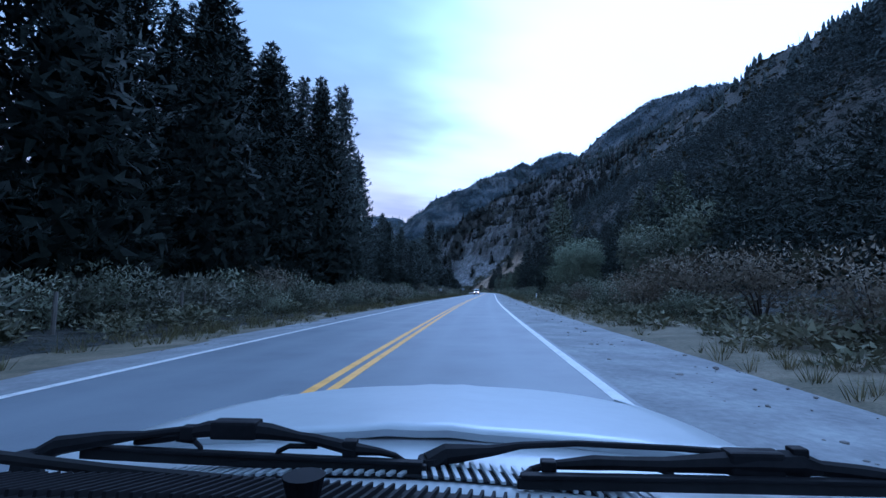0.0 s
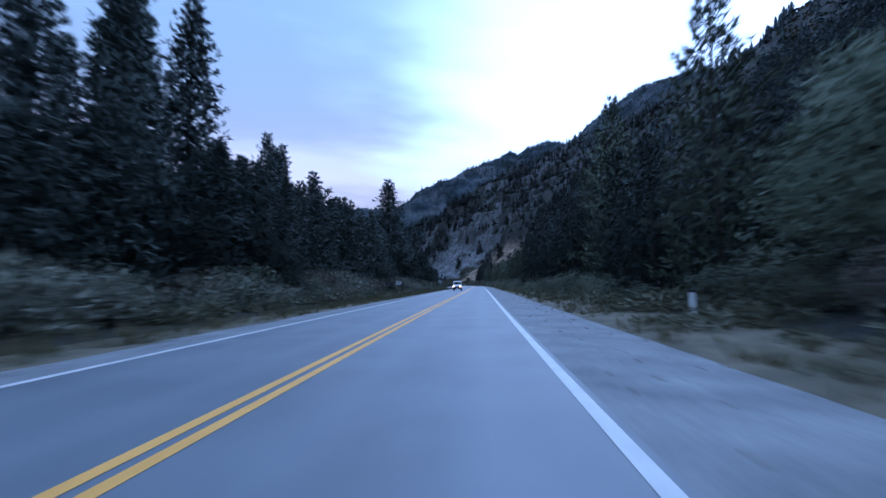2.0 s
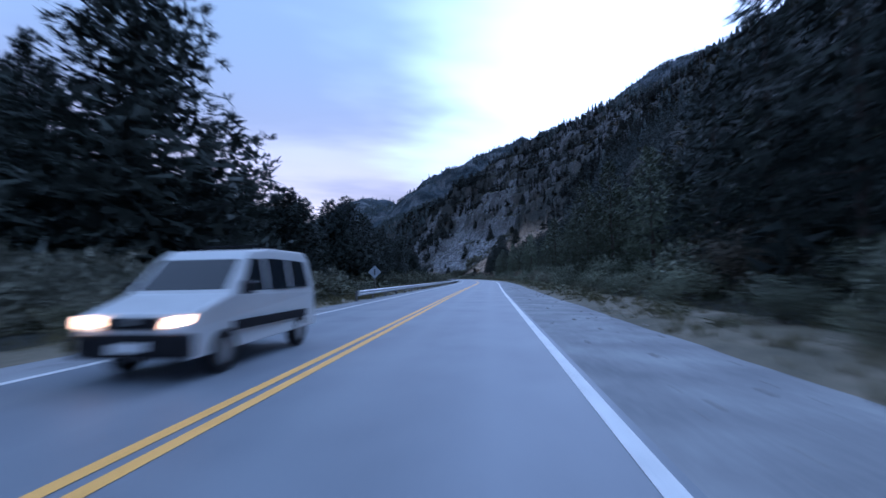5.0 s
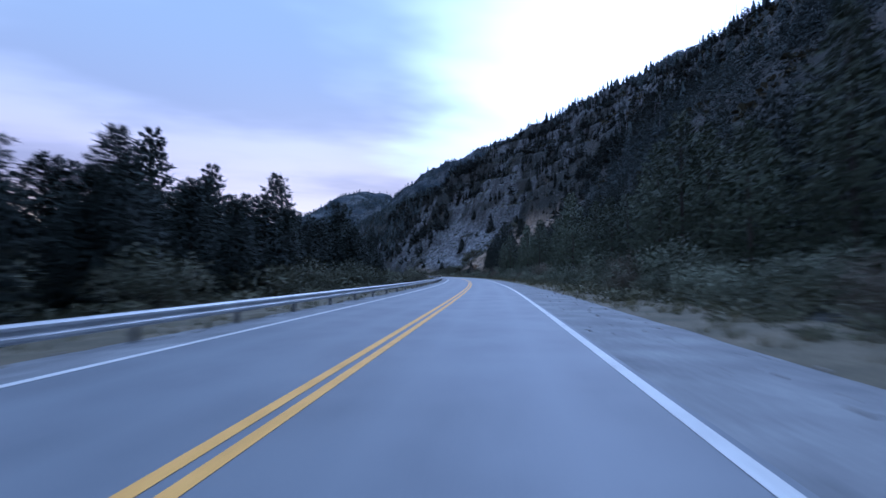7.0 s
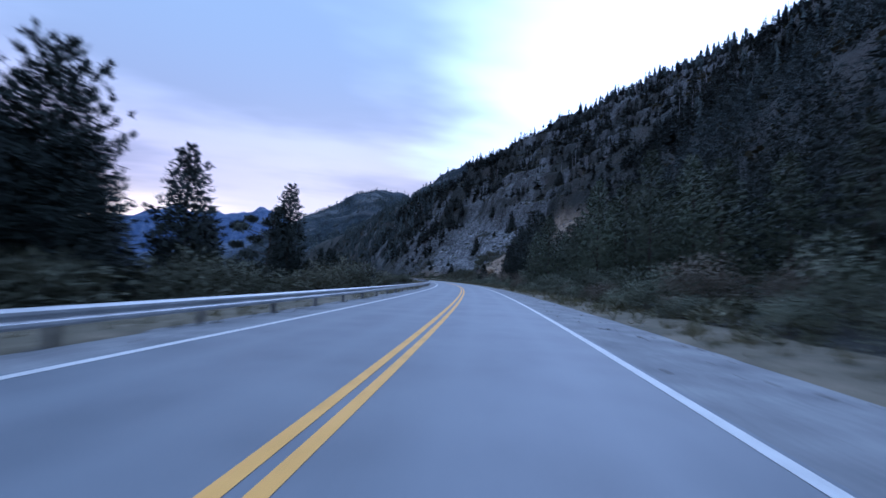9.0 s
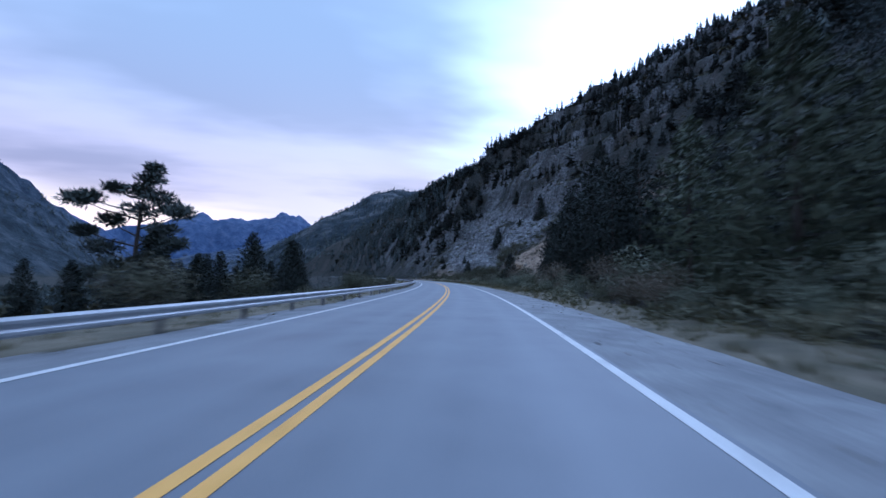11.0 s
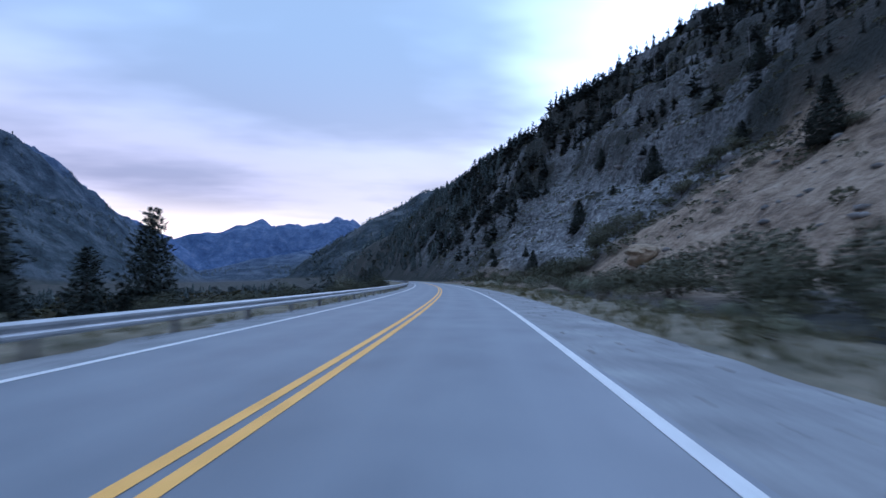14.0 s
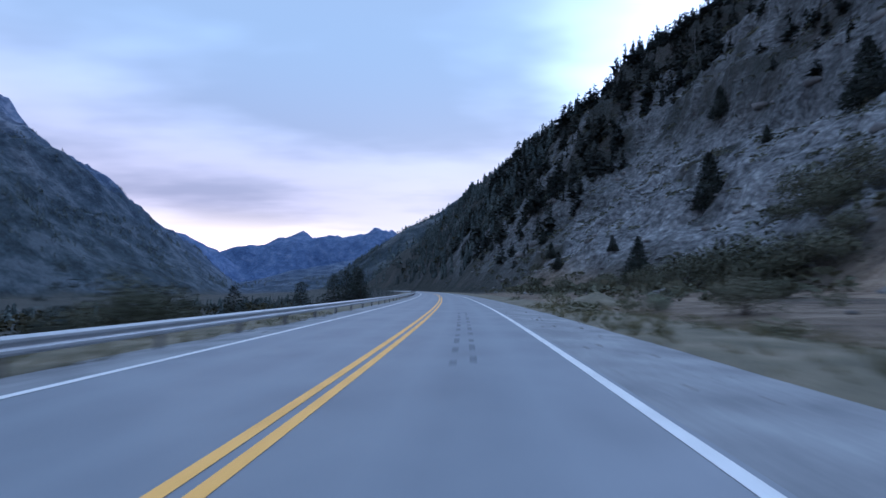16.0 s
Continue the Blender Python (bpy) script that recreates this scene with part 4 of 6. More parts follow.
for i, (s, d, top) in enumerate(((364, 15.5, 6.5), (361, 17, 8.5), (358, 15, 9), (355, 16, 11), (352, 15, 12), (354, 19.5, 13), (348, 16, 12.5), (344, 18, 13.5), (340, 15.5, 12), (347, 21, 14), (351, 22, 14.5), (336, 17, 13), (383, 21.5, 12), (379, 23, 17), (375, 25.5, 22), (371, 21, 17), (377, 19.5, 11.5), (368, 25, 21), (381, 26.5, 18), (366, 20, 14))):
    put(SHADE[i % 2], s, d, 1, top=top, tall=14, wide=1.05)
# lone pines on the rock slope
LONELY = [plant("pine_tree", conifer(91 + i, 13, 4.9, 0.0, 96, 0.72, 1.0, 0, 0.9, 1.5, 0.74, 10, 30, 11), SHADE_NEEDLES, "dark pine standing alone on the rock slope", "tree") for i in range(2)]
for i, (s, d, tall_m) in enumerate(((530, 52.3, 11), (514, 68.8, 11), (452, 62, 11), (558, 74.5, 8), (500, 92, 9), (520, 33, 7.5), (572, 33, 4.5), (540, 37, 3.5), (590, 36, 5), (556, 30, 4.5), (530, 64, 3.5), (488, 76, 6))):
    put(LONELY[i % 2], s, d, tall_m / 13, wide=1.25)

put(LONELY[0], 382, 12.9, 1, top=6.0, tall=13, wide=1.3)
BUSH = [plant("shrub", broadleaf(101 + i, 2.2, 1.9, 2600, 0.135, low=-0.05), LEAVES, "leafy green shrub on the verge", "shrub", HEDGE) for i in range(3)]
DRY = [plant("shrub", broadleaf(111 + i, 2.6, 1.9, 2800, 0.125, ragged=0.45, low=-0.05), DRY_LEAVES, "dry brown brush beside the shoulder", "shrub", HEDGE) for i in range(2)]
willow = thing("willow", "large round pale green willow beside the road", "tree")
(stem_v, stem_f), (leaf_v, leaf_f) = broadleaf(121, 10.0, 4.4, 24000, 0.25, 8, 0.3, 0.02, 18)
per_v, per_f = 15, 20
for k in range(len(stem_v) // per_v):
    sub("stem", mesh_np("stem", stem_v[k * per_v:(k + 1) * per_v], stem_f[k * per_f:(k + 1) * per_f] - k * per_v, BARK), willow)
leaf_f, leaf_way = soften(leaf_v, leaf_f)
sub("crown", set_normals(mesh_np("crown", leaf_v, leaf_f, PALE_LEAVES), leaf_way), willow)
put(willow, 69, 15.2, 1.0)
SALLOW = plant("sallow_tree", broadleaf(131, 8, 3.0, 6000, 0.30, 7, 0.3, 0.3, 11), LEAVES, "green broadleaf tree among the roadside pines", "tree")
for s, d, k in ((51, 18.5, 1.0), (44, 17.5, 0.8), (47, 23, 1.15)):
    put(SALLOW, s, d, k)
s = -12.0
while s < 470:
    for d0, p, big in ((10.0, 0.9, 0.85), (12.4, 0.9, 1.25)):
        if s > 385:
            p, big = p * (0.6 if s < 428 else 0.12), big * 0.6
        if RNG.uniform() < p:
            dry = RNG.uniform() < (0.5 if s < 34 else 0.15)
            model = DRY[int(RNG.integers(2))] if dry else BUSH[int(RNG.integers(3))]
            put(model, s + RNG.uniform(-1.5, 1.5), d0 + RNG.uniform(-0.8, 0.8), big * RNG.uniform(0.6, 1.15) * (1.2 if s < 30 else (1.0 if s < 45 else (0.75 if s < 64 else 1.0))))
    s += 4.6
s = -8.0
while s < 176:
    for d0, p, big in ((-10.6, 0.8, 0.9), (-13.4, 0.9, 1.45)) if s < 112 else ((-15.8, 0.95, 1.35), (-18.6, 0.8, 1.5)):
        if RNG.uniform() < p:
            model = DRY[int(RNG.integers(2))] if RNG.uniform() < 0.25 else BUSH[int(RNG.integers(3))]
            put(model, s + RNG.uniform(-1.5, 1.5), d0 + RNG.uniform(-0.8, 0.8), big * RNG.uniform(0.6, 1.15))
    s += 4.4
BANK = [plant("shrub", broadleaf(151 + i, 2.6, 2.2, 2000, 0.19, low=-0.05), SLOPE_SHRUB, "dark dense bush on the bank below the guardrail", "shrub", "bushes below the guardrail") for i in range(2)]
for i in range(64):
    far_along = RNG.uniform(184, 480)
    put(BANK[i % 2], far_along, RNG.uniform(-24, -9), RNG.uniform(0.7, 1.3) * (1.25 if far_along < 290 else 0.8))
EDGE = [plant("shrub", broadleaf(141 + i, 2.4, 2.1, 2000, 0.19, low=-0.05), SLOPE_SHRUB, "dark bush growing along the edge of the scree", "shrub", "bushes below the rock slope") for i in range(2)]
for k in range(17):
    put(EDGE[k % 2], 486 + RNG.uniform(-2.5, 5), 31 + 2.9 * k + RNG.uniform(-1, 1), RNG.uniform(0.9, 1.7))
for i, (s, d, k) in enumerate(((494, 31, 1.3), (500, 34, 1.2), (506, 30, 1.0), (510, 31, 1.2), (518, 27, 1.3), (526, 29, 1.1), (534, 25, 1.3), (545, 27, 1.2), (556, 24, 1.2), (498, 42, 1.0), (508, 48, 1.1), (432, 13.5, 0.7), (429, 16.5, 0.8),
                               (427, 12.5, 0.6), (422, 15.5, 0.8), (417, 13, 0.65), (414, 17, 1.3), (409, 14, 1.2), (404, 16, 1.5), (399, 13, 1.1), (395, 15, 1.3), (391, 12, 1.0), (388, 17, 1.4), (456, 46, 0.7), (463, 58, 0.9), (447, 62, 1.1),
                               (504, 33, 2.1), (498.5, 32.5, 2.3), (493, 32, 2.5), (488, 32.8, 2.0), (484, 34, 1.6), (511, 32.5, 1.7), (516, 31, 1.5), (498, 45, 2.1), (495, 47.5, 1.8), (492, 43, 1.6), (490, 39.5, 1.6), (501, 50, 1.5),
                               (462, 13.2, 0.75), (474, 23, 0.7), (445, 16, 0.6), (436, 17, 0.8), (433, 20, 1.1), (427, 21.5, 1.0), (420, 17, 0.9))):
    put(EDGE[i % 2], s, d, k * RNG.uniform(0.85, 1.1))

EARTH = Mat("yellow_earth", [(0.17, 0.135, 0.09), (0.30, 0.24, 0.165), (0.42, 0.35, 0.25)], 0.7, 6, 0.95, 0.9, 0.12).m


def earth_bank():
    """A rounded bank of hard earth, hollowed out under its front."""
    bm = bmesh.new()
    bmesh.ops.create_icosphere(bm, subdivisions=4, radius=1.0)
    for v in bm.verts:
        x, y, z = v.co
        n = noise.noise(Vector((x * 2.1, y * 2.1, z * 3.0))) * 0.16 + noise.noise(v.co * 6) * 0.05
        hollow = 0.42 * math.exp(-((z + 0.12) / 0.20) ** 2) * max(0, -x)
        v.co = Vector((x * (1 + n) + hollow, y * (1 + n), z * (1 + n) * (0.8 if z > 0 else 1.0))) * 1.0
    me = bpy.data.meshes.new("earth_bank")
    bm.to_mesh(me)
    bm.free()
    me.materials.append(EARTH)
    return me


x, y = at(462, 36.5)
bank = tagged(new("earth_bank", earth_bank()), "hollowed bank of hard yellow earth in the scree", "earth bank")
bank.matrix_basis = pose(float(x), float(y), ground_z(x, y) + 0.6, 0, 0, heading(462) - 25) @ Matrix.Diagonal((3.2, 5.2, 2.4, 1))



def gravel_heap():
    """A low tipped heap of grit with slumped sides."""
    bm = bmesh.new()
    bmesh.ops.create_grid(bm, x_segments=28, y_segments=28, size=1.0)
    for v in bm.verts:
        r = math.hypot(v.co.x, v.co.y)
        n = noise.noise(v.co * 2.3) * 0.22 + noise.noise(v.co * 7) * 0.06
        v.co.z = max(0.0, 1 - r * (1.02 + n)) ** 0.8 * (1 + n) - 0.06
    me = bpy.data.meshes.new("gravel_heap")
    bm.to_mesh(me)
    bm.free()
    me.materials.append(VERGE)
    return me


heap = tagged(new("gravel_heap", gravel_heap()), "low pale heap of grit beside the shoulder", "gravel heap")
x, y = at(479, 12.2)
heap.matrix_basis = pose(float(x), float(y), ground_z(x, y), 0, 0, heading(479)) @ Matrix.Diagonal((2.4, 3.4, 1.05, 1))
# dark young pines by the guardrail where the road bends away
for i, (s, d, top) in enumerate(((521, -13.2, 4.3), (527, -15.0, 5.2), (534, -16.0, 4.6), (516, -16.5, 3.6), (541, -19, 5.0), (508, -19.5, 2.2), (497, -24, 1.6))):
    put(SHADE[i % 2], s, d, 1, top=top, tall=14, wide=1.35)

# ---------------------------------------------------------------- far woods, rocks, grass: what nobody could count


def little_bush(seed, n=26, fine=1.0):
    rng = np.random.default_rng(seed)
    p = rng.normal(size=(n, 3))
    p /= np.linalg.norm(p, axis=1)[:, None]
    base = p * (0.20 + 0.18 * rng.uniform(0, 1, (n, 1))) * np.array([1, 1, 0.7]) + np.array([0, 0, 0.3])
    ln = rng.uniform(0.3, 0.55, n) * fine
    return blades(base, p * 0.7 + np.array([0, 0, 0.3]), ln, ln * 0.7, rng)


def low_tangle(seed, n=180, fine=1.0):
    rng = np.random.default_rng(seed)
    p = rng.normal(size=(n, 3))
    p /= np.linalg.norm(p, axis=1)[:, None]
    base = p * (0.12 + 0.30 * rng.uniform(0, 1, (n, 1))) * np.array([1, 1, 0.75]) + np.array([0, 0, 0.3])
    base[:, 2] = np.abs(base[:, 2])
    way = p * 0.5 + rng.normal(0, 0.5, (n, 3)) + np.array([0, 0, 0.5])
    ln = rng.uniform(0.07, 0.17, n) * fine
    return spikes(base, way / np.linalg.norm(way, axis=1)[:, None], ln, ln * rng.uniform(0.3, 0.6, n), rng)


def boulder(seed):
    rng = np.random.default_rng(seed)
    bm = bmesh.new()
    bmesh.ops.create_icosphere(bm, subdivisions=1, radius=0.5)
    for v in bm.verts:
        v.co *= rng.uniform(0.65, 1.15)
        v.co.z *= 0.7
    bm.verts.ensure_lookup_table()
    out = np.array([v.co[:] for v in bm.verts]), np.array([[v.index for v in q.verts] for q in bm.faces])
    bm.free()
    return out


def scatter(name, shapes, places, mat, label, category):
    """One object of many shapes. places: rows of x, y, z, size, width factor."""
    pieces = []
    for i, (x, y, z, size, wide) in enumerate(places):
        v, f = shapes[i % len(shapes)]
        a = i * 2.39996
        c, n = math.cos(a), math.sin(a)
        w = v * np.array([size * wide, size * wide, size])
        pieces.append((np.stack([w[:, 0] * c - w[:, 1] * n + x, w[:, 0] * n + w[:, 1] * c + y, w[:, 2] + z], 1), f))
    v, f = merge(pieces)
    return tagged(new(name, mesh_np(name, v, f, mat)), label, category, kind="stuff")


def sheet_z(x, y):
    return np.array([ground_z(a, b) for a, b in zip(x, y)])


def slope_places(n, s_range, d_range, size, wide, keep, seed, sink=0.3):
    rng = np.random.default_rng(seed)
    s, d = rng.uniform(*s_range, n), d_range[0] + (d_range[1] - d_range[0]) * rng.uniform(0, 1, n) ** 0.8
    x, y = at(s, d)
    ok = (rng.uniform(0, 1, n) < keep(x, y, s, d)) & np.array([size[1] < 1.6 or open_view(a, b) for a, b in zip(s, d)])
    x, y = x[ok], y[ok]
    z = sheet_z(x, y) - sink
    k = len(x)
    return np.stack([x, y, z, rng.uniform(*size, k), wide * rng.uniform(0.8, 1.3, k)], 1)


def clumpy(x, y, scale, lo, hi, seed):
    return sstep(lo, hi, fbm(x / scale, y / scale, 3, seed))


left_rows = slope_places(470, (42, 182), (-60, -17), (0.6, 1.0), 1.3, lambda x, y, s, d: 1.0 + 0 * x, 261)
scatter("left_forest", [conifer(61 + i, 15, 4.0, 0.0, 36, 1.2, 0.75, 0, 0.35, 1.5, 0.8, 3, 5, 5)[1] for i in range(3)], left_rows, NEEDLES, "close dark pines filling the forest behind its edge", "woods")
low_rows = np.concatenate([slope_places(2300, (-12, 392), (7.4, 16), (0.5, 1.5), 1.5, lambda x, y, s, d: 0.25 + 0.75 * clumpy(x, y, 3.0, 0.35, 0.5, 28), 262, 0.1),
                           slope_places(330, (392, 500), (8.0, 30), (0.4, 1.5), 1.5, lambda x, y, s, d: (1 - 0.35 * sstep(425, 445, s)) * clumpy(x, y, 6.0, 0.42, 0.52, 30), 264, 0.1),
                           slope_places(1200, (-12, 240), (-17, -8.8), (0.5, 1.5), 1.5, lambda x, y, s, d: 0.25 + 0.75 * clumpy(x, y, 3.0, 0.35, 0.5, 29), 263, 0.1)])
bank_rows = np.concatenate([slope_places(620, (168, 300), (-48, -10), (1.4, 4.2), 1.5, lambda x, y, s, d: 0.4 + 0.6 * clumpy(x, y, 9, 0.36, 0.5, 36), 265, 0.2),
                            slope_places(330, (300, 500), (-60, -14), (1.0, 2.8), 1.5, lambda x, y, s, d: 0.3 + 0.7 * clumpy(x, y, 12, 0.38, 0.52, 37), 266, 0.2)])
scatter("bank_thicket", [low_tangle(90 + i, 420, 0.6) for i in range(3)], bank_rows, SLOPE_SHRUB, "dark tangled thicket on the bank below the guardrail", "shrubs")
edge_rows = slope_places(520, (10, 182), (-18.5, -10.5), (1.8, 4.4), 1.1, lambda x, y, s, d: 0.35 + 0.65 * clumpy(x, y, 8, 0.36, 0.5, 38), 267, 0.2)
edge_rows = np.concatenate([edge_rows, slope_places(300, (100, 186), (-17.0, -12.0), (2.6, 5.2), 1.0, lambda x, y, s, d: 0.3 + 0.7 * clumpy(x, y, 9, 0.36, 0.5, 48), 268, 0.2),
                            slope_places(60, (146, 186), (-12.0, -9.5), (1.2, 2.4), 1.2, lambda x, y, s, d: 1.0 + 0 * x, 269, 0.1)])
scatter("forest_undergrowth", [low_tangle(98 + i, 560, 0.55) for i in range(3)], edge_rows, UNDERGROWTH, "grey-green saplings and bushes under the forest's edge", "shrubs")
scatter("low_shrubs", [low_tangle(80 + i) for i in range(4)], low_rows, LOW_LEAVES, "low tangled green and dry shrubs along the verge", "shrubs")
scatter("foot_woods", [conifer(41 + i, 13, 3.9, 0.03, 32, 1.1, 0.75, 0, 0.3, 1.5, 0.8, 4, 5, 5)[1] for i in range(3)], FOOT_ROWS, SHADE_NEEDLES, "close dark pines rising behind the front row", "woods")
CONES, TUFTS, STONES = [little_conifer(i, 6, 5) for i in range(5)], [little_bush(20 + i) for i in range(4)], [boulder(40 + i) for i in range(5)]


close_w = lambda s, d: sstep(425, 435, s) * sstep(670, 660, s) * sstep(175, 165, d)
woods = [slope_places(6200, (-60, 640), (85, 420), (6, 11), 0.9, lambda x, y, s, d: (1 - close_w(s, d)) * (0.12 + 0.75 * clumpy(x, y, 30, 0.42, 0.58, 6)), 202),
         slope_places(1600, (470, 840), (55, 260), (5, 11), 0.85, lambda x, y, s, d: (1 - close_w(s, d)) * (0.3 + 0.6 * clumpy(x, y, 20, 0.42, 0.56, 7)), 203),
         slope_places(5200, (650, 897), (16, 180), (4, 9), 0.95, lambda x, y, s, d: 0.45 + 0.55 * clumpy(x, y, 18, 0.44, 0.54, 8), 204)]


def far_places(n, xr, yr, size, keep, seed):
    rng = np.random.default_rng(seed)
    x, y = rng.uniform(*xr, n), rng.uniform(*yr, n)
    ok = rng.uniform(0, 1, n) < keep(x, y)
    x, y = x[ok], y[ok]
    z = sheet_z(x, y)
    ok = z > 6
    return np.stack([x[ok], y[ok], z[ok] - 1.5, rng.uniform(*size, ok.sum()), rng.uniform(1.0, 1.6, ok.sum())], 1)


far_trees = [far_places(14000, (-2400, -450), (300, 2100), (8, 15), lambda x, y: (0.08 + 0.9 * clumpy(x, y, 110, 0.42, 0.55, 26)) * sstep(640, 420, sheet_z(x, y)), 251),
             far_places(13000, (-800, 350), (820, 2300), (9, 16), lambda x, y: 0.2 + 0.8 * clumpy(x, y, 90, 0.40, 0.55, 27), 252),
             far_places(11000, (150, 1250), (800, 2000), (8, 14), lambda x, y: 0.5 + 0.5 * clumpy(x, y, 70, 0.40, 0.55, 29), 253)]
scatter("far_forest", [little_conifer(70 + i, 3, 4) for i in range(4)], np.concatenate(far_trees), FAR_WOODS, "dark forest over the mountains across the valley", "woods")
scatter("hillside_woods", CONES, np.concatenate(woods), FAR_WOODS, "dense dark conifers over the mountain slope", "woods")
close = lambda s, d: sstep(392, 400, s) * sstep(690, 680, s) * sstep(135, 128, d)
brush = [slope_places(2600, (290, 800), (-230, -45), (1.5, 4.5), 1.3, lambda x, y, s, d: 0.15 + 0.85 * clumpy(x, y, 40, 0.42, 0.54, 35), 216, 0.3),
         slope_places(8000, (-40, 897), (20, 320), (1.5, 4.0), 1.4, lambda x, y, s, d: (1 - close(s, d)) * (0.35 + 0.65 * clumpy(x, y, 12, 0.42, 0.58, 9)), 211, 0.6)]
bare_rock = lambda s, d: sstep(482, 490, s + 0.12 * (d - 31)) * sstep(592, 575, s + 0.15 * (d - 30)) * sstep(84, 70, d)
near_brush = [slope_places(2600, (430, 690), (24, 120), (0.5, 1.9), 1.4, lambda x, y, s, d: 0.25 + 0.75 * clumpy(x, y, 9, 0.45, 0.55, 33), 214, 0.15),
              slope_places(700, (400, 500), (16, 80), (0.8, 2.8), 1.3, lambda x, y, s, d: sstep(12, 3, np.abs(s + 0.12 * (d - 31) - 484)) * clumpy(x, y, 6, 0.36, 0.48, 34), 215, 0.15),
              slope_places(4200, (400, 690), (14, 135), (0.6, 2.4), 1.3, lambda x, y, s, d: (0.12 + 0.88 * clumpy(x, y, 11, 0.44, 0.56, 10)) * (1 - 0.55 * bare_rock(s, d)) * (1 - 0.75 * sstep(488, 470, s + 0.12 * (d - 31))), 212, 0.15),
              slope_places(260, (492, 590), (17, 32), (0.8, 2.6), 1.3, lambda x, y, s, d: clumpy(x, y, 7, 0.40, 0.5, 17), 213, 0.15)]
scatter("hillside_brush", TUFTS, np.concatenate(brush), Mat("hill_brush", [(0.03, 0.034, 0.022), (0.06, 0.058, 0.036), (0.10, 0.085, 0.055)], 0.05, 0.6, 0.9, 0, spec=0.1, island=0.4).m,
        "low dark brush over the mountain slope", "brush")
scatter("slope_shrubs", [little_bush(60 + i, 40, 0.62) for i in range(4)], np.concatenate(near_brush), SLOPE_SHRUB, "low green and brown shrubs between the rocks", "shrubs")
slope_trees = [slope_places(520, (430, 895), (-90, -13), (2.5, 6), 1.2, lambda x, y, s, d: 0.3 + 0.7 * clumpy(x, y, 30, 0.42, 0.56, 15), 232),
               slope_places(1150, (20, 390), (48, 112), (7.5, 12.5), 1.3, lambda x, y, s, d: 0.4 + 0.6 * clumpy(x, y, 18, 0.38, 0.5, 5), 201)]
ridge_trees = [slope_places(330, (388, 440), (74, 140), (6, 11), 1.1, lambda x, y, s, d: 0.6 + 0.4 * clumpy(x, y, 16, 0.43, 0.52, 20), 207),
               slope_places(760, (592, 720), (22, 110), (5, 12), 1.25, lambda x, y, s, d: 0.45 + 0.55 * clumpy(x, y, 14, 0.42, 0.52, 18), 205),
               slope_places(420, (592, 720), (22, 110), (2.5, 6), 1.3, lambda x, y, s, d: 0.3 + 0.7 * clumpy(x, y, 10, 0.42, 0.54, 45), 208),
               slope_places(1900, (400, 650), (82, 200), (4, 10.5), 1.1, lambda x, y, s, d: 0.25 + 0.75 * clumpy(x, y, 19, 0.44, 0.54, 19), 206),
               slope_places(1700, (400, 650), (76, 200), (2, 5), 1.5, lambda x, y, s, d: 0.3 + 0.7 * clumpy(x, y, 12, 0.43, 0.56, 46), 209)]
RIDGE_NEEDLES = Mat("ridge_needles", [(0.022, 0.027, 0.028), (0.042, 0.049, 0.047), (0.075, 0.08, 0.068)], 0.05, 0.5, 0.85, 0, spec=0.1, island=0.5).m
RAGGED = [ragged_conifer(800 + i, slim, 80, lop) for i, (slim, lop) in enumerate(((0.15, 0.0), (0.20, 0.0), (0.12, 0.05), (0.26, 0.0), (0.17, 0.12), (0.22, 0.0), (0.13, 0.0)))]
scatter("ridge_woods", RAGGED, np.concatenate(ridge_trees), RIDGE_NEEDLES, "dark conifers standing close along the ridge and cliffs", "woods")
scatter("slope_woods", [v_f for v_f in ((w[0] / 13, w[1]) for w in (conifer(45 + i, 13, 3.4, 0.04, 11, 1.5, 0.8, 0, 0.2, 1.6, 0.85, 3, 1, 4)[1] for i in range(4)))], np.concatenate(slope_trees), FAR_WOODS,
        "dark conifers standing close on the wooded slope", "woods")
rocks = [slope_places(1600, (395, 640), (15, 100), (0.25, 1.4), 1.2, lambda x, y, s, d: 0.2 + 0.8 * clumpy(x, y, 8, 0.45, 0.6, 12), 221, -0.05),
         slope_places(260, (470, 700), (18, 110), (1.5, 4.5), 1.1, lambda x, y, s, d: clumpy(x, y, 14, 0.45, 0.6, 13), 222, 0.2)]
scatter("loose_rocks", STONES, np.concatenate(rocks), ROCK, "loose grey stones fallen from the rock slope", "rocks")
valley = [slope_places(1500, (150, 895), (-420, -60), (4, 9), 1.1, lambda x, y, s, d: 0.15 + 0.8 * clumpy(x, y, 60, 0.42, 0.56, 14), 231)]
scatter("valley_woods", CONES + [low_tangle(95 + i, 260) for i in range(3)], np.concatenate(valley), FAR_WOODS, "dark trees scattered over the valley floor", "woods")


def dead_tree(seed):
    rng = np.random.default_rng(seed)
    p = [stem([(0, 0, 0), (rng.normal(0, 0.02), rng.normal(0, 0.02), 0.5), (rng.normal(0, 0.04), rng.normal(0, 0.04), 1.0)], [0.02, 0.014, 0.004], 5)]
    for i in range(5):
        a, z = rng.uniform(0, 6.28), rng.uniform(0.35, 0.9)
        p.append(stem([(0, 0, z), (math.cos(a) * 0.12, math.sin(a) * 0.12, z + 0.06)], [0.008, 0.003], 3))
    return merge(p)


snags = slope_places(260, (330, 720), (80, 260), (8, 14), 0.8, lambda x, y, s, d: 0.2 + 0.6 * clumpy(x, y, 25, 0.45, 0.55, 16), 241)
scatter("dead_trees", [dead_tree(i) for i in range(4)], snags, SNAG, "bare bleached dead trunks standing on the slope", "dead trees")


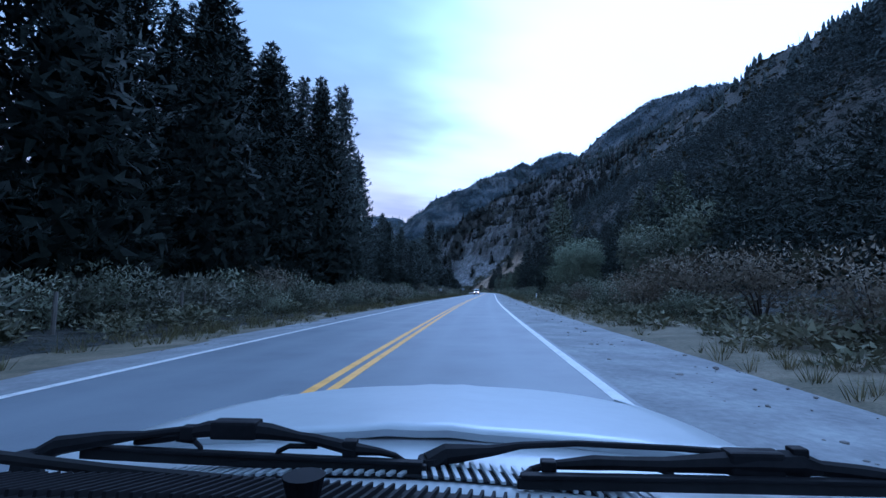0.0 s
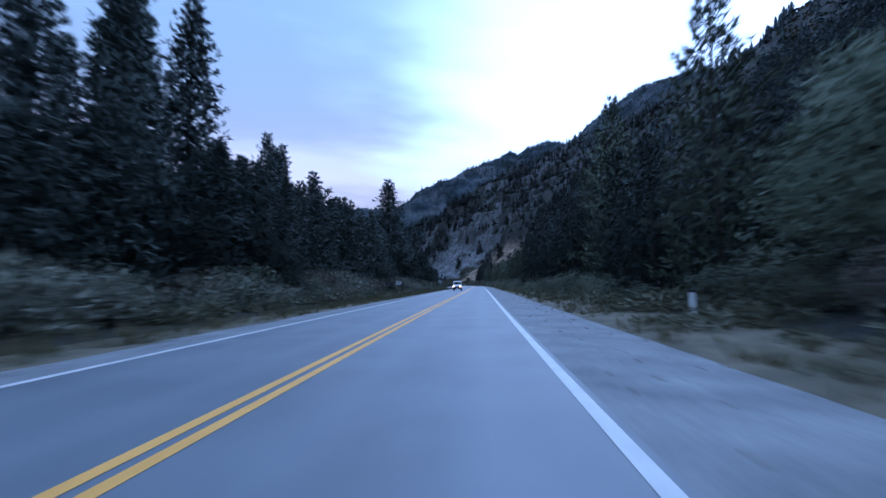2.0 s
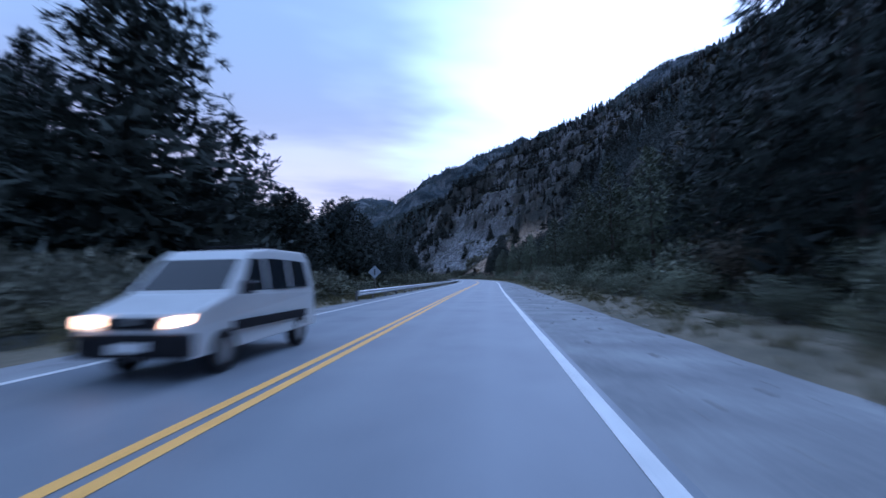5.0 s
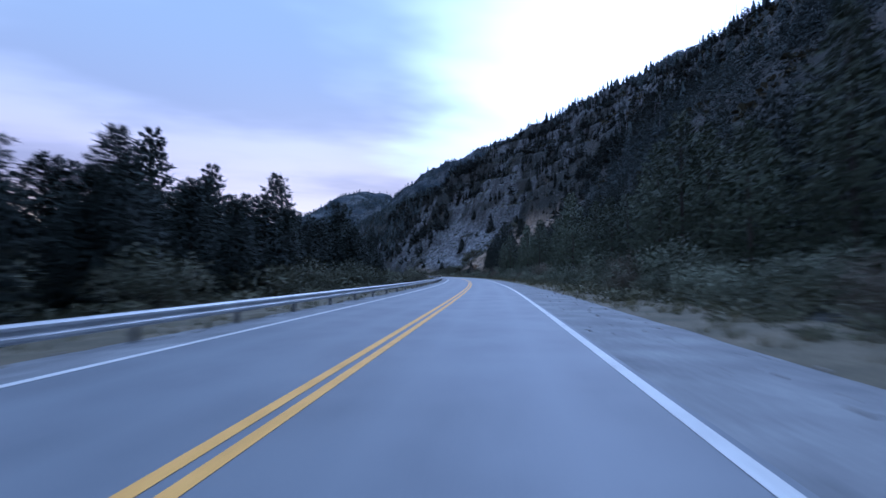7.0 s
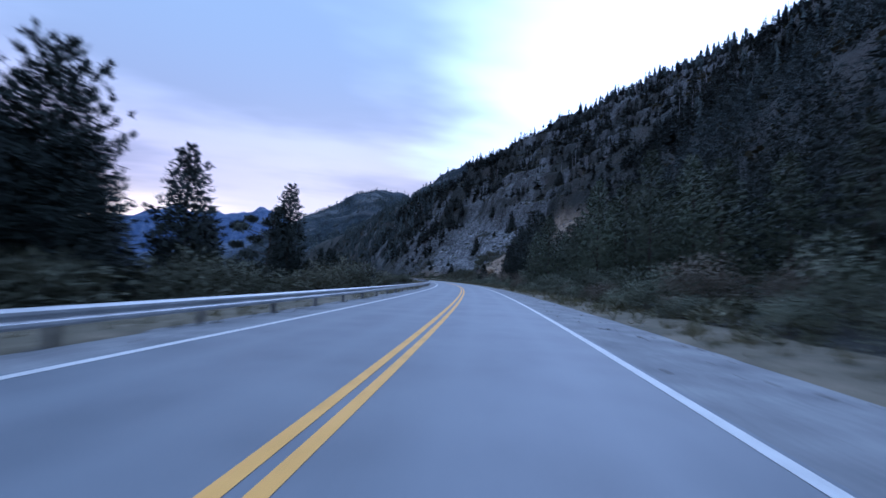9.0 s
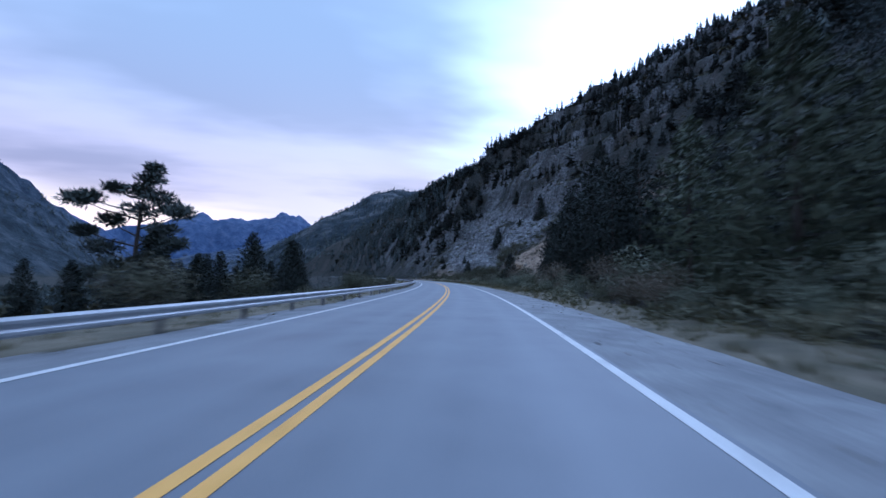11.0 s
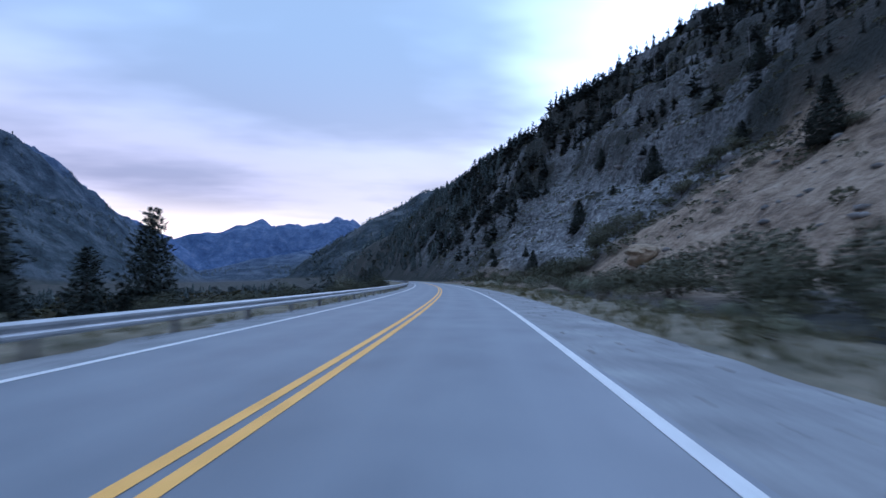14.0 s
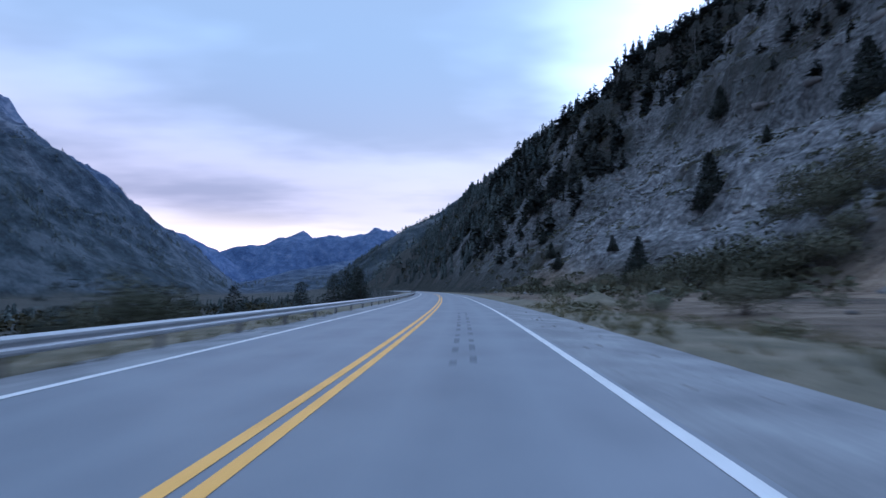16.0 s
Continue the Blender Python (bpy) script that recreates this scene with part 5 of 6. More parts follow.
def grass_tuft(seed, n=20):
    rng = np.random.default_rng(seed)
    a = rng.uniform(0, 6.28, n)
    way = np.stack([np.cos(a) * 0.5, np.sin(a) * 0.5, np.ones(n)], 1) + rng.normal(0, 0.15, (n, 3))
    way /= np.linalg.norm(way, axis=1)[:, None]
    r = rng.uniform(0, 0.35, n)
    return spikes(np.stack([np.cos(a) * r, np.sin(a) * r, np.zeros(n)], 1), way, rng.uniform(0.4, 1.0, n), np.full(n, 0.035), rng)


def verge_places(n, s_range, d_range, size, seed, z0):
    rng = np.random.default_rng(seed)
    s, d = rng.uniform(*s_range, n), rng.uniform(*d_range, n)
    ok = vnoise(s / 2.3, d / 1.4, seed) + rng.uniform(-0.3, 0.3, n) > 0.36
    s, d = s[ok], d[ok]
    x, y = at(s, d)
    return np.stack([x, y, np.interp(d, *z0) - 0.03, rng.uniform(*size, len(s)), np.full(len(s), 1.0)], 1)


GRASS = Mat("dry_grass_blades", [(0.06, 0.07, 0.03), (0.13, 0.12, 0.06), (0.24, 0.21, 0.12)], 0.5, 3, 0.85, 0, spec=0.15, island=0.35).m
right_z, left_z = ([6.3, 7.3, 8.2, 10.4, 13], [-0.1, -0.02, 0.02, 0.0, -0.1]), ([-12, -9.5, -8.2, -7, -5.2, -4.75], [-0.8, -0.35, -0.2, -0.16, -0.1, -0.12])
tufts = [verge_places(9500, (-10, 480), (6.5, 12.0), (0.2, 0.6), 301, right_z), verge_places(4500, (-10, 178), (-11.5, -5.6), (0.25, 0.7), 302, left_z),
         verge_places(3200, (160, 470), (-8.5, -4.85), (0.15, 0.4), 303, left_z)]
scatter("verge_grass", [grass_tuft(i) for i in range(4)], np.concatenate(tufts), GRASS, "dry yellow-green grass along the road's edge", "grass")


def stone_places(n, d_range, seed, z0):
    rng = np.random.default_rng(seed)
    s, d = rng.uniform(-5, 470, n), rng.uniform(*d_range, n)
    x, y = at(s, d)
    return np.stack([x, y, np.interp(d, *z0), 0.025 + 0.11 * rng.uniform(0, 1, n) ** 5, np.full(n, 1.2)], 1)


gravel = [stone_places(3600, (4.0, 7.2), 311, ([3.7, 5.2, 6.7, 7.2], [-0.01, -0.05, -0.1, -0.06])), stone_places(900, (-5.6, -3.95), 312, ([-5.6, -4.9, -3.9], [-0.1, -0.07, -0.02]))]
scatter("gravel_stones", STONES, np.concatenate(gravel), PEBBLE, "loose grey stones lying on the shoulder", "stones")

# ---------------------------------------------------------------- guardrail
WAVE = [(0.0, 0.155), (0.03, 0.14), (0.075, 0.105), (0.075, 0.06), (0.03, 0.02), (0.03, -0.02), (0.075, -0.06), (0.075, -0.105), (0.03, -0.14), (0.0, -0.155)]


def rail_mesh(length):
    """One pressed steel beam, with its double wave, of 3 mm sheet."""
    v, f, n = [], [], len(WAVE)
    for y in (-length / 2, length / 2):
        v += [(x, y, z) for x, z in WAVE] + [(x - 0.006, y, z) for x, z in WAVE]
    for k in range(n - 1):
        f.append((k, k + 1, 2 * n + k + 1, 2 * n + k))
        f.append((n + k + 1, n + k, 3 * n + k, 3 * n + k + 1))
    f += [(0, 2 * n, 3 * n, n), (n - 1, 2 * n - 1, 4 * n - 1, 3 * n - 1)]
    return mesh_of("beam", v, f, ZINC)


PITCH = 3.81
beam_me = rail_mesh(PITCH + 0.16)
bm = box(0.10, 0.012, 1.1, (0, -0.05, 0))
box(0.012, 0.10, 1.1, (-0.044, 0, 0), bm=bm)
box(0.10, 0.012, 1.1, (0, 0.05, 0), bm=bm)
post_ob_me = bpy.data.meshes.new("post")
bm.to_mesh(post_ob_me)
bm.free()
post_ob_me.materials.append(POST_STEEL)
bm = box(0.10, 0.12, 0.30, (0, 0, 0), 0.008)
block_me = bpy.data.meshes.new("spacer")
bm.to_mesh(block_me)
bm.free()
block_me.materials.append(POST_STEEL)
guardrail = thing("guardrail", "long galvanised double-wave steel guardrail on posts", "guardrail")
s, first = 165.0, True
while s < 640:
    x, y = at(s, -5.05)
    sub("beam", beam_me, guardrail, m=pose(x, y, 0.40, 0, 0, heading(s)))
    x, y = at(s - PITCH / 2, -5.22)
    sub("post", post_ob_me, guardrail, m=pose(x, y, 0.0, 0, 0, heading(s)))
    x, y = at(s - PITCH / 2, -5.115)
    sub("spacer", block_me, guardrail, m=pose(x, y, 0.40, 0, 0, heading(s)))
    s += PITCH
bm = bmesh.new()
bmesh.ops.create_cone(bm, cap_ends=True, segments=14, radius1=0.16, radius2=0.16, depth=0.31, matrix=Matrix.Diagonal((0.5, 1, 1, 1)))
x, y = at(165 - PITCH / 2 - 0.1, -5.05)
end = part("end_piece", bm, ZINC, guardrail, "rounded steel end piece")
end.matrix_basis = pose(x, y, 0.40)

# ---------------------------------------------------------------- signs and posts
BOARD = Mat("white_sign_face", [(0.72, 0.74, 0.76), (0.84, 0.85, 0.86)], 3, 20, 0.5, 0.02, 0.002).m
SIGN_BACK = Mat("sign_face_grey", [(0.34, 0.38, 0.46), (0.44, 0.48, 0.55)], 3, 20, 0.5, 0.02, 0.002).m
INK = Mat("dark_ink", [(0.03, 0.03, 0.035), (0.05, 0.05, 0.055)], 5, 30, 0.6, 0).m
PALE_INK = Mat("faded_ink", [(0.30, 0.33, 0.42), (0.40, 0.43, 0.50)], 5, 30, 0.6, 0).m
WOOD = Mat("weathered_wood", [(0.10, 0.09, 0.08), (0.18, 0.165, 0.15), (0.26, 0.24, 0.22)], 2, 18, 0.85, 0.4, 0.01, stretch=(1, 1, 0.2)).m


def facing(s, d, z=0.0):
    x, y = at(s, d)
    return pose(float(x), float(y), ground_z(x, y) if z is None else z, 0, 0, heading(s))


board = thing("roadside_board", "white rectangular notice board on two posts", "sign", facing(142.3, -12.8, None))
panel = part("panel", box(1.02, 0.03, 0.68, (0, 0, 1.72), 0.01), BOARD, board)
part("text_bar", box(0.8, 0.008, 0.035, (0, -0.018, 1.99)), INK, panel, "dark unreadable line of writing")
for k, w in enumerate((0.55, 0.7, 0.62, 0.4)):
    part("text_bar", box(w, 0.008, 0.03, (-0.05, -0.018, 1.86 - 0.09 * k)), PALE_INK, panel, "faded unreadable line of writing")
for x in (-0.38, 0.38):
    part("post", box(0.07, 0.05, 2.3, (x, 0.045, 0.85), 0.006), WOOD, board)

warning = thing("warning_sign", "diamond-shaped warning sign on a single post", "sign", facing(178.5, -8.0, None))
face = part("panel", box(0.86, 0.025, 0.86, (0, 0, 2.05), 0.01, (0, 45, 0)), SIGN_BACK, warning)
part("symbol", box(0.11, 0.008, 0.55, (0, -0.018, 2.05)), INK, face, "dark upright symbol")
part("post", box(0.09, 0.06, 2.7, (0, 0.045, 1.1), 0.006), WOOD, warning)

slats = thing("direction_board", "three pale narrow slats on a wooden post", "sign", facing(124.6, -13.7, None))
for k in range(3):
    part("slat", box(0.46, 0.03, 0.25, (0, 0, 0.72 + 0.36 * k), 0.008), BOARD, slats)
part("post", box(0.08, 0.06, 1.9, (0, 0.045, 0.75), 0.006), WOOD, slats)

marker = thing("marker_post", "short white concrete marker post on the verge", "post", facing(71.2, 9.5, None))
part("shaft", box(0.17, 0.17, 1.0, (0, 0, 0.42), 0.02), BOARD, marker)
part("cap", box(0.18, 0.18, 0.12, (0, 0, 0.98), 0.02), INK, marker, "dark top band")
fence_post = thing("fence_post", "weathered wooden fence post at the forest edge", "post", facing(20.0, -11.2, None), "fence posts")
part("shaft", rod((0, 0, -0.3), (0.02, 0.01, 1.35), 0.075, 0.065, 8), WOOD, fence_post)
for s, d in ((24.0, -12.6), (14.0, -11.4), (31.0, -12.2), (39.0, -12.4)):
    copy_thing(fence_post, facing(s, d, None))

TYRE_MARK = Mat("rubber_smear", [(0.10, 0.108, 0.124), (0.15, 0.163, 0.185), (0.19, 0.208, 0.235)], 4, 14, 0.7, 0.1, 0.003).m
k = 0
for s0, d0 in ((450, 1.5), (450.3, 1.85)):
    for j in range(11):
        me = strip("tyre_mark", s0 + 1.6 * j, s0 + 1.6 * j + 0.5 + 0.25 * ((j * 7 + k) % 3), 0.25, [(d0 - 0.06, 0.006), (d0 + 0.07, 0.006)], TYRE_MARK)
        sub("tyre_mark", me, road, "dark broken tyre mark")
    k += 1

# ---------------------------------------------------------------- vehicles
PAINT = Mat("silver_white_paint", [(0.47, 0.49, 0.52), (0.52, 0.545, 0.575), (0.57, 0.595, 0.625)], 1.2, 14, 0.38, 0.02, 0.002, metal=0.1, spec=0.5, world_space=False).m
VAN_PAINT = Mat("white_van_paint", [(0.66, 0.67, 0.68), (0.74, 0.75, 0.76)], 1.2, 14, 0.25, 0.02, 0.002, spec=0.5, world_space=False).m
RUBBER = Mat("black_rubber", [(0.010, 0.010, 0.012), (0.022, 0.022, 0.025)], 6, 60, 0.7, 0.15, 0.002, world_space=False).m
PLASTIC = Mat("black_plastic", [(0.012, 0.012, 0.015), (0.026, 0.026, 0.03)], 6, 80, 0.65, 0.15, 0.001, spec=0.12, world_space=False).m
RIM = Mat("steel_rim", [(0.32, 0.33, 0.34), (0.45, 0.46, 0.47)], 4, 30, 0.4, 0.05, 0.002, metal=0.8, world_space=False).m
GLASS = Mat("dark_glass", [(0.012, 0.015, 0.022), (0.018, 0.022, 0.03)], 3, 20, 0.06, 0, spec=0.6, world_space=False).m
LAMP = bpy.data.materials.new("headlight_glow")
LAMP.use_nodes = True
LAMP.node_tree.nodes["Principled BSDF"].inputs["Emission Color"].default_value = (1.0, 0.48, 0.17, 1)
LAMP.node_tree.nodes["Principled BSDF"].inputs["Emission Strength"].default_value = 6.0


def wheel(parent, x, y, r=0.29, w=0.17):
    """Tyre and rim; its axle lies across the car."""
    hub = part("wheel", rod((x - w * 0.3, y, r), (x + w * 0.3, y, r), r * 0.25, r * 0.25, 12), PLASTIC, parent)
    bm = bmesh.new()
    prof = [(-w / 2, r * 0.62), (-w / 2, r * 0.9), (-w * 0.36, r), (w * 0.36, r), (w / 2, r * 0.9), (w / 2, r * 0.62)]
    rings = [[bm.verts.new((x + px, y + math.cos(a) * pr, r + math.sin(a) * pr)) for px, pr in prof] for a in [2 * math.pi * k / 24 for k in range(24)]]
    for a, b in zip(rings, rings[1:] + rings[:1]):
        for k in range(len(prof)):
            bm.faces.new((a[k], a[(k + 1) % 6], b[(k + 1) % 6], b[k]))
    part("tyre", bm, RUBBER, hub)
    bm = rod((x - w * 0.36, y, r), (x + w * 0.36, y, r), r * 0.62, r * 0.62, 20)
    part("rim", bm, RIM, hub)
    return hub


def surface(rows, mat_name="surface", thick=0.012):
    """A thin curved panel from rows of points, given a thickness downwards."""
    bm = bmesh.new()
    g = [[bm.verts.new(p) for p in row] for row in rows]
    h = [[bm.verts.new((p[0], p[1], p[2] - thick)) for p in row] for row in rows]
    n, m = len(rows), len(rows[0])
    for i in range(n - 1):
        for j in range(m - 1):
            bm.faces.new((g[i][j], g[i][j + 1], g[i + 1][j + 1], g[i + 1][j])).smooth = True
            bm.faces.new((h[i + 1][j], h[i + 1][j + 1], h[i][j + 1], h[i][j]))
    for i in range(n - 1):
        bm.faces.new((g[i][0], g[i + 1][0], h[i + 1][0], h[i][0]))
        bm.faces.new((g[i + 1][-1], g[i][-1], h[i][-1], h[i + 1][-1]))
    for j in range(m - 1):
        bm.faces.new((g[0][j + 1], g[0][j], h[0][j], h[0][j + 1]))
        bm.faces.new((g[-1][j], g[-1][j + 1], h[-1][j + 1], h[-1][j]))
    bmesh.ops.recalc_face_normals(bm, faces=bm.faces)
    return bm


# the car at the start of the drive: bonnet, wipers, cowl and dashboard
car = thing("car", "silver-white car with a long bonnet, wipers and black dashboard", "car", pose(PATH[0][1].translation.x - 0.15, 0, 0))


def bonnet_z(x, y):
    u = (y - 0.86) / 1.0
    return 0.972 - 0.105 * u ** 1.3 + 0.026 * (1 - (x / 0.6) ** 2) - 0.05 * max(0, u - 0.86) ** 2 * 40 + 0.006 * math.exp(-((abs(x) - 0.04) / 0.05) ** 2)


rows = []
for i in range(15):
    y = 0.86 + i / 14 * 1.0
    half = 0.575 + 0.015 * math.sin((y - 0.86) * 2.4)
    row = []
    for j in range(-10, 11):
        x = half * j / 10
        yy = y - (0.17 * abs(j / 10) ** 3.5 * (i / 14) ** 2) - 0.06 * (j / 10) ** 2 * (1 - i / 14)
        row.append((x + 0.045, yy, bonnet_z(x, y)))
    rows.append(row)
bonnet = part("bonnet", surface(rows), PAINT, car, "silver-white bonnet with small stone chips")
for sx in (-0.03,):
    part("washer_nozzle", rod((sx, 0.95, 0.96), (sx, 0.95, 0.996), 0.008, 0.006, 8), PLASTIC, bonnet, "black washer nozzle")
for sign in (-1, 1):
    rows = []
    for i in range(13):
        y = 0.55 + i / 12 * 1.25
        inner_x = 0.595 + 0.045 * sign + 0.015 * math.sin(max(0, y - 0.86) * 2.4)
        rows.append([(sign * (inner_x + w), y, bonnet_z(0.6, min(max(y, 0.86), 1.76)) - 0.022 - drop) for w, drop in ((0.0, 0.0), (0.03, 0.004), (0.06, 0.02), (0.085, 0.07), (0.095, 0.16), (0.10, 0.42))])
    part("fender", surface(rows, thick=0.01), PAINT, car)
    part("side_panel", box(0.05, 2.1, 0.55, (sign * 0.69, -0.5, 0.56), 0.02), PAINT, car)
    wheel(car, sign * 0.60, 1.32)
    wheel(car, sign * 0.60, -1.05)
part("nose", box(1.36, 0.10, 0.46, (0, 1.79, 0.56), 0.04), PAINT, car)
part("bumper", box(1.46, 0.12, 0.14, (0, 1.88, 0.42), 0.04), PLASTIC, car)
part("floor_pan", box(1.30, 3.3, 0.06, (0, 0.10, 0.27), 0.01), PLASTIC, car)
# roof and tail of the cabin, out of view, added to shade the dashboard
rows = [[(0.60 * j / 6, 0.16 - 2.2 * k / 8, 1.45 + 0.03 * math.sin(math.pi * k / 8) - 0.05 * (j / 6) ** 2) for j in range(-6, 7)] for k in range(9)]
part("roof", surface(rows, thick=0.04), PAINT, car)
part("tail", box(1.30, 0.06, 0.95, (0, -2.02, 0.90), 0.03), PAINT, car)
for sign in (-1, 1):
    part("rear_pillar", rod((sign * 0.64, -1.95, 0.8), (sign * 0.58, -1.8, 1.42), 0.05, 0.04, 8), PAINT, car)
# cowl with its slats, between bonnet and glass
rows = [[(0.64 * j / 8 + 0.03, 0.66 + 0.075 * k - 0.10 * (j / 8) ** 2 * (1 - k / 3), 0.968 - 0.014 * (j / 8) ** 2 + 0.022 * (k / 3) ** 3) for j in range(-8, 9)] for k in range(4)]
cowl = part("cowl", surface(rows, thick=0.02), PAINT, car)
bm = box(0.007, 0.074, 0.005, (0, 0, 0), 0.001)
slat_me = bpy.data.meshes.new("slat")
bm.to_mesh(slat_me)
bm.free()
slat_me.materials.append(PAINT)
# black strip laid on the closed cowl for the shade between the slats
rows = [[(0.40 * j / 8, 0.725 + 0.06 * k - 0.05 * (j / 8) ** 2, 0.9745 - 0.012 * (j / 8) ** 2 - 0.002 * k) for j in range(-8, 9)] for k in (0, 1)]
part("grille_recess", surface(rows, thick=0.002), PLASTIC, cowl, "black strip under the slats, painted for a shaded opening")
for j in range(-24, 25):
    x = j * 0.0165
    sub("slat", slat_me, cowl, m=pose(x, 0.755 - 0.05 * (x / 0.40) ** 2, 0.9765 - 0.012 * (x / 0.40) ** 2, 0, 0, -24 if x < 0.06 else 12))
# dark seal along the foot of the glass
part("glass_seal", tube([(-0.72, 0.56, 1.035), (-0.54, 0.635, 1.021), (-0.366, 0.65, 1.000), (-0.2, 0.655, 0.988), (0.09, 0.655, 0.972), (0.267, 0.645, 0.962), (0.5, 0.60, 0.955), (0.72, 0.53, 0.96)], 0.009, 8), RUBBER, car)
for sign in (-1, 1):
    part("glass_pillar", rod((sign * 0.72, 0.55, 1.0), (sign * 0.60, 0.18, 1.43), 0.03, 0.028, 8), PLASTIC, car)


def wiper(arm, arm_r, bridge, bridge_r, claws, blade_a, blade_b):
    """Arm from its pivot, the stepped bridge over the blade, its claws and the rubber blade."""
    w = part("wiper", tube(arm, arm_r, 8), PLASTIC, car, "black windscreen wiper at rest")
    hub = arm[0]
    part("pivot_cap", rod((hub[0], hub[1], hub[2] - 0.03), (hub[0], hub[1], hub[2] + 0.012), 0.024, 0.018, 12), PLASTIC, w)
    part("bridge", tube(bridge, bridge_r, 8), PLASTIC, w)
    big = max(range(len(bridge)), key=lambda k: bridge_r[k])
    part("bridge_clip", box(0.075, 0.03, bridge_r[big] * 1.9, bridge[big], 0.005), PLASTIC, w)
    for k in (2, len(bridge) - 4):
        part("joint", box(0.022, 0.02, bridge_r[k] * 2.5, bridge[k], 0.003), PLASTIC, w)
    for pts in claws:
        part("claw", tube(pts, 0.0042, 6), PLASTIC, w)
    a, b = Vector(blade_a), Vector(blade_b)
    turn = (0, math.degrees(-math.asin((b.z - a.z) / (b - a).length)), math.degrees(math.atan2(b.y - a.y, b.x - a.x)))
    part("blade", box((b - a).length, 0.010, 0.016, (a + b) / 2, 0.002, turn), RUBBER, w)
    part("blade_holder", box((b - a).length * 0.98, 0.016, 0.006, (a + b) / 2 + Vector((0, 0, 0.010)), 0.002, turn), PLASTIC, w)


wiper([(-0.535, 0.70, 0.992), (-0.504, 0.72, 1.008), (-0.435, 0.735, 1.016), (-0.379, 0.74, 1.021), (-0.343, 0.745, 1.025), (-0.278, 0.75, 1.030)], [0.010, 0.015, 0.011, 0.006, 0.006, 0.008],
      [(-0.40, 0.75, 1.006), (-0.344, 0.75, 1.017), (-0.31, 0.75, 1.023), (-0.278, 0.75, 1.029), (-0.232, 0.75, 1.030), (-0.176, 0.75, 1.027), (-0.13, 0.75, 1.020), (-0.102, 0.75, 1.016), (-0.047, 0.75, 1.004), (0.0, 0.75, 1.000), (0.024, 0.75, 0.995), (0.042, 0.75, 0.984)],
      [0.006, 0.010, 0.009, 0.013, 0.015, 0.013, 0.008, 0.009, 0.011, 0.006, 0.0045, 0.004],
      [[(-0.33, 0.75, 1.012), (-0.30, 0.748, 1.010), (-0.288, 0.745, 1.002), (-0.284, 0.742, 0.990)], [(-0.10, 0.75, 1.006), (-0.145, 0.748, 1.006), (-0.16, 0.745, 0.999), (-0.165, 0.742, 0.988)]],
      (-0.483, 0.74, 0.990), (0.074, 0.74, 0.978))
wiper([(0.075, 0.77, 0.976), (0.102, 0.78, 0.989), (0.174, 0.78, 0.996), (0.219, 0.78, 1.005), (0.307, 0.78, 1.010), (0.463, 0.78, 1.006), (0.547, 0.77, 1.004), (0.60, 0.74, 1.008)], [0.020, 0.017, 0.009, 0.006, 0.005, 0.005, 0.006, 0.008],
      [(0.212, 0.70, 0.986), (0.229, 0.72, 0.990), (0.254, 0.72, 0.997), (0.319, 0.72, 1.002), (0.359, 0.72, 1.002), (0.42, 0.72, 1.002), (0.477, 0.72, 1.005), (0.54, 0.72, 1.008), (0.601, 0.72, 1.008), (0.63, 0.72, 1.002), (0.68, 0.712, 1.000), (0.74, 0.70, 0.996)],
      [0.003, 0.005, 0.006, 0.011, 0.010, 0.011, 0.014, 0.018, 0.018, 0.011, 0.011, 0.009],
      [[(0.40, 0.72, 0.998), (0.425, 0.715, 0.992), (0.43, 0.705, 0.982)], [(0.65, 0.715, 0.998), (0.66, 0.71, 0.992), (0.665, 0.70, 0.985)]],
      (0.207, 0.70, 0.979), (0.73, 0.70, 0.983))
# dashboard with its long demister vent
rows = [[(0.72 * j / 10, 0.655 - 0.36 * k / 5 - 0.12 * (j / 10) ** 2, 0.985 + 0.055 * math.sin(k / 5 * 1.7) + 0.012 * (j / 10) ** 2 - 0.022 * j / 10) for j in range(-10, 11)] for k in range(6)]
dash = part("dashboard", surface(rows, thick=0.08), PLASTIC, car, "black plastic dashboard top")
bm = box(0.004, 0.15, 0.007, (0, 0, 0), 0.001)
vane_me = bpy.data.meshes.new("vane")
bm.to_mesh(vane_me)
bm.free()
vane_me.materials.append(PLASTIC)
for j in range(-46, 47):
    x = j * 0.0138
    sub("vane", vane_me, dash, m=pose(x, 0.555 - 0.12 * (x / 0.72) ** 2, 1.018 + 0.012 * (x / 0.72) ** 2 - 0.022 * x / 0.72, -14, 0, -22 * x / 0.72))
knob = part("sensor_knob", rod((-0.03, 0.50, 1.03), (-0.03, 0.50, 1.058), 0.016, 0.022, 16), PLASTIC, dash, "round black knob on the dashboard")

# the oncoming van
van = thing("van", "white compact delivery van with lit headlights in the far lane", "van", facing(141.5, -1.85))
SIDE = [(0.00, 0.40, 0.70), (0.00, 0.66, 0.74), (0.10, 0.86, 0.77), (0.55, 0.99, 0.79), (0.86, 1.08, 0.79), (1.42, 1.60, 0.70), (1.62, 1.735, 0.67), (2.4, 1.80, 0.66), (3.75, 1.80, 0.66), (3.97, 1.66, 0.68), (4.03, 1.0, 0.80), (4.03, 0.34, 0.80), (0.10, 0.28, 0.74)]
bm = bmesh.new()
left = [bm.verts.new((-w, y, z)) for y, z, w in SIDE]
right = [bm.verts.new((w, y, z)) for y, z, w in SIDE]
n = len(SIDE)
for k in range(n):
    bm.faces.new((left[k], left[(k + 1) % n], right[(k + 1) % n], right[k]))
bm.faces.new(left[::-1])
bm.faces.new(right)
